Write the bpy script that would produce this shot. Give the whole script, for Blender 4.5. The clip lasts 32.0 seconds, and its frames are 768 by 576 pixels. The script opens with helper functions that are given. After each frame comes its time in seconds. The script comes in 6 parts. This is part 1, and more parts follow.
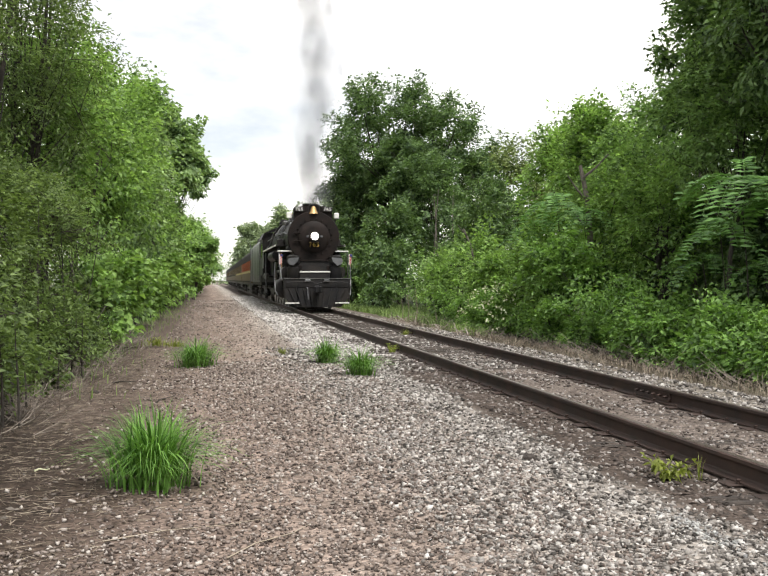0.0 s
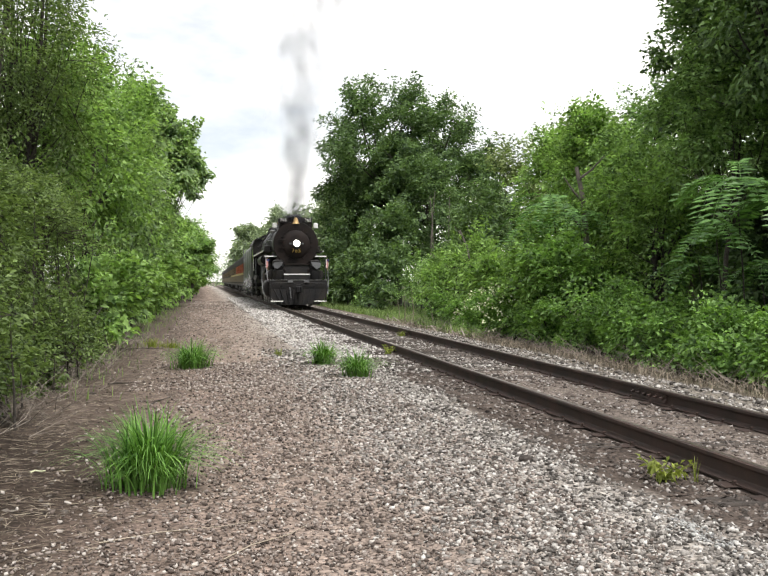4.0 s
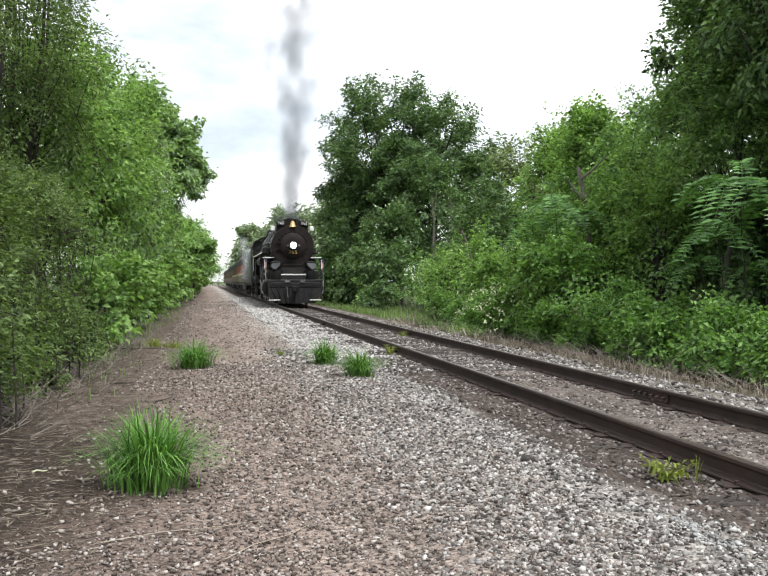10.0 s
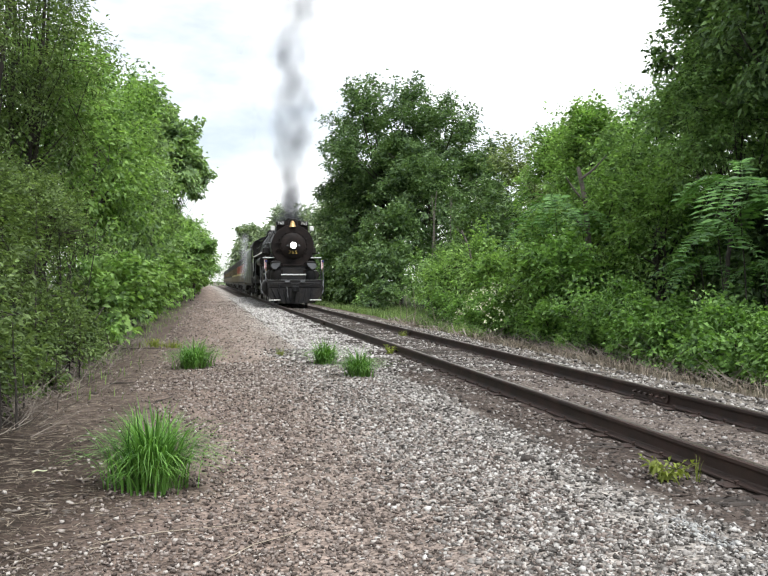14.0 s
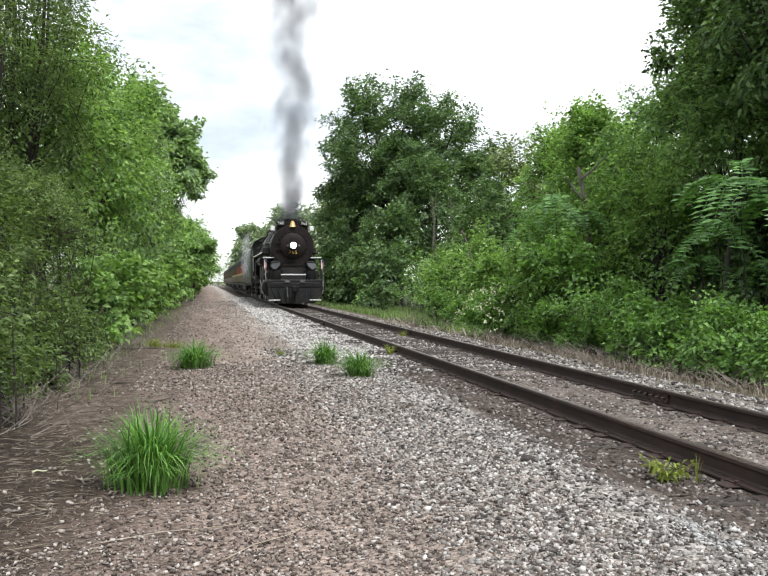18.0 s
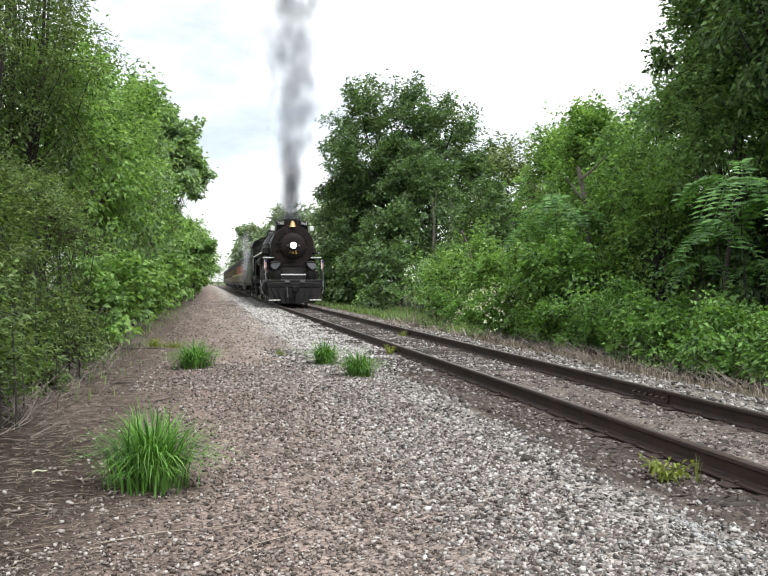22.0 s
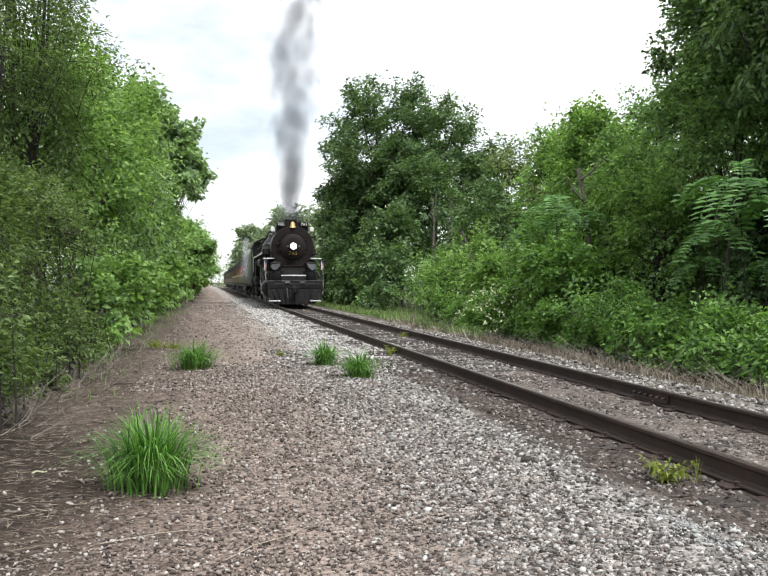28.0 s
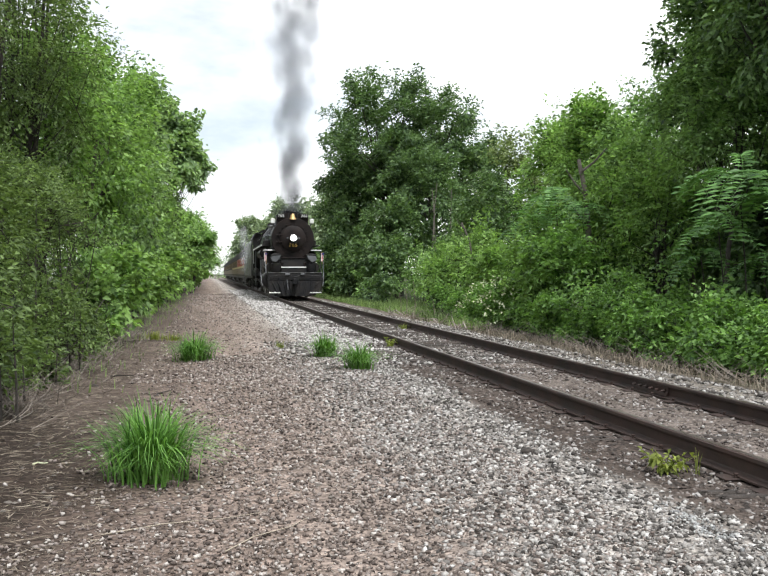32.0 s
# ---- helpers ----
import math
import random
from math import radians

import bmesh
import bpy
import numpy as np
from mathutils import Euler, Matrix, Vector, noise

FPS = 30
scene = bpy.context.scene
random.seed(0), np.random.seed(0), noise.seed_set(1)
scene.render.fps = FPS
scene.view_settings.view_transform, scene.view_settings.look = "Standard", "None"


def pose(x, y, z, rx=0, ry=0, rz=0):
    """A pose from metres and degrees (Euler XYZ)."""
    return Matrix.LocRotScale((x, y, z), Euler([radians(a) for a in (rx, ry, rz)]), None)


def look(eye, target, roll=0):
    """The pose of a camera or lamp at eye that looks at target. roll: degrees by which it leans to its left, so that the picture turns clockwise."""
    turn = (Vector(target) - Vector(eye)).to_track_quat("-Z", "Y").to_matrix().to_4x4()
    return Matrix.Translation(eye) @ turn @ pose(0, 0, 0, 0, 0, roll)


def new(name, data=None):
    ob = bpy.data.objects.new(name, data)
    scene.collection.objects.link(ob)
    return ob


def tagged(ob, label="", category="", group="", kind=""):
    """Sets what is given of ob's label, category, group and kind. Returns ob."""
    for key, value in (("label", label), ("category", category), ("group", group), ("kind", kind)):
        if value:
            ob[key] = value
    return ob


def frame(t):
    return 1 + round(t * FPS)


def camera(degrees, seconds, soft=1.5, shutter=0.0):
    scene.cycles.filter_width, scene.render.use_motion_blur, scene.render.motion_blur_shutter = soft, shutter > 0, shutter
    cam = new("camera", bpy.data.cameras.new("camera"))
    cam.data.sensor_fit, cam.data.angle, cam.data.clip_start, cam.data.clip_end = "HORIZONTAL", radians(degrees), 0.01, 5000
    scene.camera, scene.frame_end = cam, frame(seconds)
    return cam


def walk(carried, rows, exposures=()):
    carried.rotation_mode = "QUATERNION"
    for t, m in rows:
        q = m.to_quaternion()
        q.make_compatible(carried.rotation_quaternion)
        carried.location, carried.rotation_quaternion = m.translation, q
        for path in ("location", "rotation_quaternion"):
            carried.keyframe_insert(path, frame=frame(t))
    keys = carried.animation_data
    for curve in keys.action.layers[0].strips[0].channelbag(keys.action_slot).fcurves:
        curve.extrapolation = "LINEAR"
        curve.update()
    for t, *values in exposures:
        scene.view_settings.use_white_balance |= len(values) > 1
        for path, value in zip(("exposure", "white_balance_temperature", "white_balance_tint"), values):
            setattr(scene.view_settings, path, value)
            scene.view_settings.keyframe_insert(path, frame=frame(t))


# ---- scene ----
# World: x to the right across the track, y along it away from the camera, z up; the path's gravel lies near z = 0.
EYE_Z = 1.44
HEADING, DIP = -10.5, -0.41
cam = camera(43.6, 32.0, soft=1.4)


def aim(down, left, lean):
    """The camera on its stand, turned by small angles in degrees."""
    return pose(0, 0, EYE_Z, 90 + DIP - down, 0, HEADING + left) @ pose(0, 0, 0, 0, 0, lean)


AIM = [
    (0.0, 0.077, 0.118, -0.02), (0.5, 0.04, 0.095, 0), (1.0, 0.039, 0.058, 0), (1.5, 0.034, -0.011, 0),
    (2.0, 0.03, -0.092, 0), (2.5, 0.008, -0.1, 0), (3.0, -0.009, -0.108, 0), (3.5, -0.009, -0.106, 0),
    (5.5, 0.003, -0.098, 0), (6.5, 0.003, -0.09, 0), (7.0, 0.002, -0.038, 0), (7.5, 0, 0, 0),
    (13.0, 0, 0, 0), (20.0, -0.002, -0.003, 0), (27.5, 0.002, -0.001, 0), (28.0, -0.05, 0, -0.01),
    (28.3, 0.0, 0.01, -0.03), (28.5, 0.161, 0.047, -0.05), (28.6, 0.42, 0.06, -0.02), (28.7, 0.72, 0.08, 0),
    (28.8, 1.17, 0.1, 0.03), (28.9, 1.43, 0.1, 0.05), (29.0, 1.66, 0.1, 0.057), (29.1, 1.66, 0.09, 0.07),
    (29.5, 1.629, 0.057, 0.088), (30.0, 1.625, 0.055, 0.09), (30.55, 1.628, 0.05, 0.09), (30.65, 1.45, 0.08, 0.08),
    (30.75, 0.9, 0.13, 0.07), (30.85, 0.6, 0.18, 0.07), (31.0, 0.584, 0.254, 0.069), (31.2, 0.575, 0.21, 0.066),
    (31.35, 0.56, 0.06, 0.064), (31.5, 0.543, 0.022, 0.06), (32.0, 0.436, 0.008, 0.03),
]
walk(cam, [(t, aim(a, b, c)) for t, a, b, c in AIM], exposures=[(0.0, 0.19, 6550, 10.5), (3.5, 0.19, 6530, 10.5), (6.5, 0.18, 6120, 9), (32.0, 0.18, 6120, 9)])

# ---- light ----
SUN_HEIGHT, SUN_TURN = 60, 162  # degrees above the horizon; degrees from +y towards +x
world = bpy.data.worlds.new("hazy_sky")
scene.world = world
scene.cycles.transparent_max_bounces = 64  # the smoke is many thin layers
world.use_nodes = True
wn, wl = world.node_tree.nodes, world.node_tree.links
wn.clear()
w_out, w_bg = wn.new("ShaderNodeOutputWorld"), wn.new("ShaderNodeBackground")
w_sky, w_geo = wn.new("ShaderNodeTexSky"), wn.new("ShaderNodeTexCoord")
w_sky.sky_type, w_sky.sun_disc = "NISHITA", False
w_sky.sun_elevation, w_sky.sun_rotation = radians(SUN_HEIGHT), radians(SUN_TURN)
w_map, w_noise, w_ramp, w_mix = (wn.new("ShaderNode" + k) for k in ("Mapping", "TexNoise", "ValToRGB", "Mix"))
w_map.inputs["Scale"].default_value = (1, 1, 2.6)
w_map.inputs["Rotation"].default_value = (0, 0, radians(-15))
w_noise.inputs["Scale"].default_value, w_noise.inputs["Detail"].default_value = 3.2, 6
w_noise.inputs["Roughness"].default_value = 0.55
w_ramp.color_ramp.elements[0].position, w_ramp.color_ramp.elements[1].position = 0.36, 0.6
w_ramp.color_ramp.elements[0].color = (0.38, 0.38, 0.38, 1)
w_gain = wn.new("ShaderNodeMix")
w_gain.data_type, w_gain.blend_type = "RGBA", "MULTIPLY"
w_gain.inputs[0].default_value = 1
w_gain.inputs[7].default_value = (1.15, 1.1, 1.05, 1)
w_mix.data_type = "RGBA"
w_mix.inputs[7].default_value = (13.4, 13.2, 12.8, 1)
wl.new(w_geo.outputs["Generated"], w_map.inputs["Vector"])
wl.new(w_map.outputs["Vector"], w_noise.inputs["Vector"])
wl.new(w_noise.outputs["Fac"], w_ramp.inputs["Fac"])
wl.new(w_ramp.outputs["Color"], w_mix.inputs[0])
wl.new(w_sky.outputs["Color"], w_gain.inputs[6])
wl.new(w_gain.outputs[2], w_mix.inputs[6])
wl.new(w_mix.outputs[2], w_bg.inputs["Color"])
w_bg.inputs["Strength"].default_value = 0.1
wl.new(w_bg.outputs[0], w_out.inputs["Surface"])
sun_data = bpy.data.lights.new("sun", "SUN")
sun_data.energy, sun_data.angle, sun_data.color = 3.6, radians(16), (1, 0.96, 0.9)
sun = new("sun", sun_data)
sh, st = radians(SUN_HEIGHT), radians(SUN_TURN)
sun.matrix_world = look((20 * math.cos(sh) * math.sin(st), 20 * math.cos(sh) * math.cos(st), 20 * math.sin(sh)), (0, 0, 0))
# ---- materials ----
def shader(name):
    m = bpy.data.materials.new(name)
    m.use_nodes = True
    n, l = m.node_tree.nodes, m.node_tree.links
    return m, n, l, n["Principled BSDF"]


def noise_tex(n, l, vec, scale, detail=4, rough=0.6):
    t = n.new("ShaderNodeTexNoise")
    t.inputs["Scale"].default_value, t.inputs["Detail"].default_value, t.inputs["Roughness"].default_value = scale, detail, rough
    l.new(vec, t.inputs["Vector"])
    return t.outputs["Fac"]


def ramp(n, l, fac, lo, hi, a=(0, 0, 0), b=(1, 1, 1)):
    r = n.new("ShaderNodeValToRGB")
    e = r.color_ramp.elements
    e[0].position, e[1].position, e[0].color, e[1].color = lo, hi, (*a, 1), (*b, 1)
    l.new(fac, r.inputs["Fac"])
    return r.outputs["Color"]


def blend(n, l, fac, a, b, how="MIX"):
    x = n.new("ShaderNodeMix")
    x.data_type, x.blend_type = "RGBA", how
    for slot, v in ((0, fac), (6, a), (7, b)):
        if isinstance(v, (int, float)):
            x.inputs[slot].default_value = v
        elif isinstance(v, tuple):
            x.inputs[slot].default_value = (*v, 1)
        else:
            l.new(v, x.inputs[slot])
    return x.outputs[2]


def bumped(n, l, height, strength, distance, target):
    b = n.new("ShaderNodeBump")
    b.inputs["Strength"].default_value, b.inputs["Distance"].default_value = strength, distance
    l.new(height, b.inputs["Height"])
    l.new(b.outputs["Normal"], target.inputs["Normal"])


def surface(name, base, alt, rough=0.7, metal=0.0, big=1.5, fine=30, relief=0.3, depth=0.01, spread=0.25, gloss=0.5):
    """A worn surface: two colours at two scales, a little different on each object, with relief."""
    m, n, l, p = shader(name)
    co = n.new("ShaderNodeTexCoord").outputs["Object"]
    rnd = n.new("ShaderNodeObjectInfo").outputs["Random"]
    c = blend(n, l, ramp(n, l, noise_tex(n, l, co, big), 0.38, 0.62), base, alt)
    f = noise_tex(n, l, co, fine, 6, 0.7)
    c = blend(n, l, 1.0, c, ramp(n, l, f, 0.25, 0.75, (1 - spread,) * 3, (1 + spread,) * 3), "MULTIPLY")
    c = blend(n, l, 1.0, c, ramp(n, l, rnd, 0, 1, (1 - spread / 2,) * 3, (1 + spread / 2,) * 3), "MULTIPLY")
    l.new(c, p.inputs["Base Color"])
    r = n.new("ShaderNodeMapRange")
    r.inputs["To Min"].default_value, r.inputs["To Max"].default_value = max(rough - 0.12, 0.03), min(rough + 0.12, 1)
    l.new(f, r.inputs["Value"])
    l.new(r.outputs[0], p.inputs["Roughness"])
    p.inputs["Metallic"].default_value, p.inputs["Specular IOR Level"].default_value = metal, gloss
    bumped(n, l, f, relief, depth, p)
    return m


def foliage(name, dark, light, through_light=0.35, rough=0.5, patch=0.6):
    """Leaves: each one its own shade between two greens, in drifts, letting some light through."""
    m, n, l, p = shader(name)
    geo = n.new("ShaderNodeNewGeometry")
    co = n.new("ShaderNodeTexCoord").outputs["Object"]
    drift = noise_tex(n, l, co, patch, 3)
    isl = geo.outputs["Random Per Island"]
    mix = n.new("ShaderNodeMath")
    mix.operation = "MULTIPLY_ADD"
    mix.inputs[1].default_value = 0.6
    l.new(isl, mix.inputs[0])
    d = n.new("ShaderNodeMapRange")
    d.inputs["From Min"].default_value, d.inputs["From Max"].default_value = 0.34, 0.66
    d.inputs["To Max"].default_value = 0.4
    l.new(drift, d.inputs["Value"])
    l.new(d.outputs[0], mix.inputs[2])
    c = ramp(n, l, mix.outputs[0], 0.12, 0.9, tuple(v * 0.72 for v in dark), tuple(v * 1.22 for v in light))
    l.new(c, p.inputs["Base Color"])
    p.inputs["Roughness"].default_value, p.inputs["Specular IOR Level"].default_value = rough, 0.32
    t = n.new("ShaderNodeBsdfTranslucent")
    l.new(blend(n, l, 1.0, c, (1.15, 1.25, 0.6), "MULTIPLY"), t.inputs["Color"])
    s = n.new("ShaderNodeMixShader")
    s.inputs[0].default_value = through_light
    l.new(p.outputs[0], s.inputs[1])
    l.new(t.outputs[0], s.inputs[2])
    l.new(s.outputs[0], n["Material Output"].inputs["Surface"])
    return m


def stones(name, cols, rough=0.9):
    """Loose stones: a shade for each one, picked from a list from rare dark to rare light."""
    m, n, l, p = shader(name)
    isl = n.new("ShaderNodeNewGeometry").outputs["Random Per Island"]
    co = n.new("ShaderNodeTexCoord").outputs["Object"]
    r = n.new("ShaderNodeValToRGB")
    e = r.color_ramp.elements
    while len(e) < len(cols):
        e.new(0.5)
    for i, c in enumerate(cols):
        e[i].position, e[i].color = i / (len(cols) - 1), (*c, 1)
    l.new(isl, r.inputs["Fac"])
    f = noise_tex(n, l, co, 90, 4, 0.7)
    l.new(blend(n, l, 1.0, r.outputs["Color"], ramp(n, l, f, 0.3, 0.7, (0.7,) * 3, (1.2,) * 3), "MULTIPLY"), p.inputs["Base Color"])
    p.inputs["Roughness"].default_value, p.inputs["Specular IOR Level"].default_value = rough, 0.25
    bumped(n, l, f, 0.4, 0.004, p)
    return m


def ground_material():
    """Bands along the track: forest floor, dirt path, pale ballast shoulder, dark track bed, weedy verge, meadow."""
    m, n, l, p = shader("ground_earth_and_gravel")
    pos = n.new("ShaderNodeNewGeometry").outputs["Position"]
    sep = n.new("ShaderNodeSeparateXYZ")
    l.new(pos, sep.inputs[0])
    wob = noise_tex(n, l, pos, 0.7, 5)
    add = n.new("ShaderNodeMath")
    add.operation = "MULTIPLY_ADD"
    add.inputs[1].default_value = 1.0
    l.new(wob, add.inputs[0])
    l.new(sep.outputs["X"], add.inputs[2])
    sub = n.new("ShaderNodeMath")
    sub.operation = "SUBTRACT"
    sub.inputs[1].default_value = 0.5
    l.new(add.outputs[0], sub.inputs[0])
    x = n.new("ShaderNodeMapRange")
    x.inputs["From Min"].default_value, x.inputs["From Max"].default_value = -6, 14
    l.new(sub.outputs[0], x.inputs["Value"])
    r = n.new("ShaderNodeValToRGB")
    e = r.color_ramp.elements
    # Leftmost bands: dark-brown soil, darkened further to stand for the hedge's shade.
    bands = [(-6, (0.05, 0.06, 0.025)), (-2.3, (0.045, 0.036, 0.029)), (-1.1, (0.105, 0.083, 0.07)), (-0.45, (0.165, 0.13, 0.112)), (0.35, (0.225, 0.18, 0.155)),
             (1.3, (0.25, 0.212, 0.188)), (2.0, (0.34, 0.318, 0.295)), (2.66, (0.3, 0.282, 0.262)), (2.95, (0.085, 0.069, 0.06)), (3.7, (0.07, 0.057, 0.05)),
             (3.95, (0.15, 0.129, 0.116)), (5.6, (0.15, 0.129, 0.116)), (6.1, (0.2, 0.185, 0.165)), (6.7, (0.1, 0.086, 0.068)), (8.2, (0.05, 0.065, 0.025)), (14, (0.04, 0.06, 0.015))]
    while len(e) < len(bands):
        e.new(0.5)
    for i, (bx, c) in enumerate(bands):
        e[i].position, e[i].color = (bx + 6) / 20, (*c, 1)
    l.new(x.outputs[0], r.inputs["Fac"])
    mid, fine, grit = noise_tex(n, l, pos, 3.5, 8, 0.75), noise_tex(n, l, pos, 26, 6, 0.75), noise_tex(n, l, pos, 55, 3, 0.8)
    c = blend(n, l, 1.0, r.outputs["Color"], ramp(n, l, mid, 0.3, 0.7, (0.55, 0.53, 0.5), (1.35, 1.33, 1.3)), "MULTIPLY")
    c = blend(n, l, 1.0, c, ramp(n, l, fine, 0.3, 0.7, (0.6,) * 3, (1.4,) * 3), "MULTIPLY")
    run = n.new("ShaderNodeMapping")
    run.inputs["Scale"].default_value = (1.5, 0.16, 1)
    l.new(pos, run.inputs["Vector"])
    c = blend(n, l, 1.0, c, ramp(n, l, noise_tex(n, l, run.outputs[0], 1.0, 5, 0.65), 0.35, 0.65, (0.74, 0.72, 0.71), (1.22, 1.22, 1.23)), "MULTIPLY")
    # Dark soil plus painted hedge shade: a soft patch at the hedge's near end.
    soil_shade = n.new("ShaderNodeMapping")
    soil_shade.inputs["Location"].default_value, soil_shade.inputs["Scale"].default_value = (1.0, -1.52, 0), (0.55, 0.22, 0.0)
    l.new(pos, soil_shade.inputs["Vector"])
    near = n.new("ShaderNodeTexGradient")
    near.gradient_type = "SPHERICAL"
    l.new(soil_shade.outputs[0], near.inputs["Vector"])
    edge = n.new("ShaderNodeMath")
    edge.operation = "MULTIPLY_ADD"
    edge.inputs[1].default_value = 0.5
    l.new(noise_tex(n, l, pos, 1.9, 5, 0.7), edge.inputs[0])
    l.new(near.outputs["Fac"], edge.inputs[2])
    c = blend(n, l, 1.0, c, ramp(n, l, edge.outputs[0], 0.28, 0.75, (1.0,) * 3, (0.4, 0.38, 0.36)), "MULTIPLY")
    cell = n.new("ShaderNodeTexVoronoi")
    cell.inputs["Scale"].default_value = 42
    l.new(pos, cell.inputs["Vector"])
    shade = n.new("ShaderNodeSeparateColor")
    l.new(cell.outputs["Color"], shade.inputs[0])
    c = blend(n, l, 1.0, c, ramp(n, l, shade.outputs[0], 0.0, 1.0, (0.5,) * 3, (1.5,) * 3), "MULTIPLY")
    l.new(c, p.inputs["Base Color"])
    p.inputs["Roughness"].default_value, p.inputs["Specular IOR Level"].default_value = 0.95, 0.15
    bumped(n, l, cell.outputs["Distance"], -0.7, 0.012, p)
    return m


def smoke_material(name, shade, thick):
    """Soft flakes of soot: thin towards their rims."""
    m, n, l, p = shader(name)
    n.remove(p)
    uv = n.new("ShaderNodeTexCoord").outputs["UV"]
    g = n.new("ShaderNodeTexGradient")
    g.gradient_type = "SPHERICAL"
    mp = n.new("ShaderNodeMapping")
    mp.inputs["Location"].default_value, mp.inputs["Scale"].default_value = (-1, -1, 0), (2, 2, 2)
    l.new(uv, mp.inputs["Vector"])
    l.new(mp.outputs[0], g.inputs["Vector"])
    co = n.new("ShaderNodeTexCoord").outputs["Object"]
    f = noise_tex(n, l, co, 2.2, 4)
    soft = n.new("ShaderNodeMapRange")
    soft.interpolation_type = "SMOOTHERSTEP"
    soft.inputs["From Max"].default_value = 0.95
    l.new(g.outputs["Fac"], soft.inputs["Value"])
    k = n.new("ShaderNodeMath")
    k.operation = "MULTIPLY"
    l.new(soft.outputs[0], k.inputs[0])
    l.new(ramp(n, l, f, 0.3, 0.7, (0.65,) * 3, (1,) * 3), k.inputs[1])
    k2 = n.new("ShaderNodeMath")
    k2.operation = "MULTIPLY"
    k2.inputs[1].default_value = thick
    l.new(k.outputs[0], k2.inputs[0])
    tr, df, s = n.new("ShaderNodeBsdfTransparent"), n.new("ShaderNodeBsdfDiffuse"), n.new("ShaderNodeMixShader")
    tl, s0 = n.new("ShaderNodeBsdfTranslucent"), n.new("ShaderNodeMixShader")
    df.inputs["Color"].default_value = tl.inputs["Color"].default_value = (*shade, 1)
    s0.inputs[0].default_value = 0.5
    l.new(df.outputs[0], s0.inputs[1])
    l.new(tl.outputs[0], s0.inputs[2])
    l.new(k2.outputs[0], s.inputs[0])
    l.new(tr.outputs[0], s.inputs[1])
    l.new(s0.outputs[0], s.inputs[2])
    l.new(s.outputs[0], n["Material Output"].inputs["Surface"])
    return m


def glowing(name, colour, strength):
    m, n, l, p = shader(name)
    p.inputs["Base Color"].default_value = (*colour, 1)
    p.inputs["Emission Color"].default_value, p.inputs["Emission Strength"].default_value = (*colour, 1), strength
    return m


M_GROUND = ground_material()
M_PALE = stones("pale_limestone_ballast", [(0.03, 0.027, 0.024), (0.1, 0.091, 0.083), (0.21, 0.193, 0.177), (0.32, 0.3, 0.279), (0.6, 0.578, 0.55)])
M_CLEAN = stones("clean_pale_ballast", [(0.12, 0.11, 0.1), (0.27, 0.25, 0.235), (0.4, 0.38, 0.36), (0.52, 0.5, 0.48), (0.68, 0.66, 0.63)])
M_LIMEWHITE = stones("white_lime_stones", [(0.2, 0.2, 0.2), (0.34, 0.34, 0.33), (0.52, 0.52, 0.5)])
M_PATH = stones("path_gravel", [(0.045, 0.036, 0.031), (0.125, 0.1, 0.086), (0.205, 0.168, 0.147), (0.29, 0.247, 0.219), (0.52, 0.48, 0.44)])
M_BED = stones("sooty_ballast", [(0.025, 0.02, 0.018), (0.075, 0.06, 0.052), (0.15, 0.125, 0.11), (0.24, 0.213, 0.195), (0.44, 0.42, 0.4)])
M_RAIL = surface("rusty_rail", (0.056, 0.033, 0.026), (0.034, 0.024, 0.02), 0.75, 0.2, 3, 60, 0.4, 0.004)
M_RAILTOP = surface("worn_rail_head", (0.2, 0.17, 0.15), (0.12, 0.09, 0.075), 0.4, 0.7, 2, 40, 0.1, 0.002)
M_TIE = surface("weathered_tie_wood", (0.032, 0.026, 0.022), (0.065, 0.053, 0.045), 0.9, 0, 3, 40, 0.8, 0.01, 0.4)
M_SNAG = surface("bare_grey_wood", (0.09, 0.078, 0.067), (0.16, 0.14, 0.12), 0.9, 0, 3, 30, 0.6, 0.01, 0.3)
M_BARK = surface("dark_bark", (0.024, 0.02, 0.016), (0.05, 0.042, 0.034), 0.9, 0, 2, 25, 0.8, 0.02, 0.35)
M_TWIG = surface("dry_twig", (0.17, 0.142, 0.12), (0.28, 0.245, 0.21), 0.9, 0, 4, 40, 0.4, 0.004, 0.3)
M_STRAW = stones("dry_straw", [(0.08, 0.065, 0.05), (0.16, 0.13, 0.1), (0.24, 0.2, 0.155), (0.38, 0.33, 0.26)])
M_OLIVE = foliage("olive_small_leaves", (0.056, 0.092, 0.036), (0.198, 0.278, 0.1), 0.42, 0.55, 2.0)
M_LIME = foliage("bright_maple_leaves", (0.08, 0.155, 0.048), (0.3, 0.455, 0.145), 0.46, 0.5, 1.6)
# The oaks' own green, and the painted shade of the undergrowth.
M_OAK = foliage("dark_oak_and_shade_leaves", (0.042, 0.082, 0.042), (0.175, 0.268, 0.108), 0.38, 0.45, 1.0)
M_POPLAR = foliage("blue_green_poplar_leaves", (0.11, 0.18, 0.09), (0.34, 0.47, 0.22), 0.42, 0.5, 1.2)
M_RIGHT = foliage("deep_green_leaves", (0.05, 0.095, 0.042), (0.215, 0.33, 0.125), 0.38, 0.45, 1.5)
M_MIDGREEN = foliage("mid_green_leaves", (0.078, 0.142, 0.05), (0.275, 0.425, 0.155), 0.42, 0.5, 1.5)
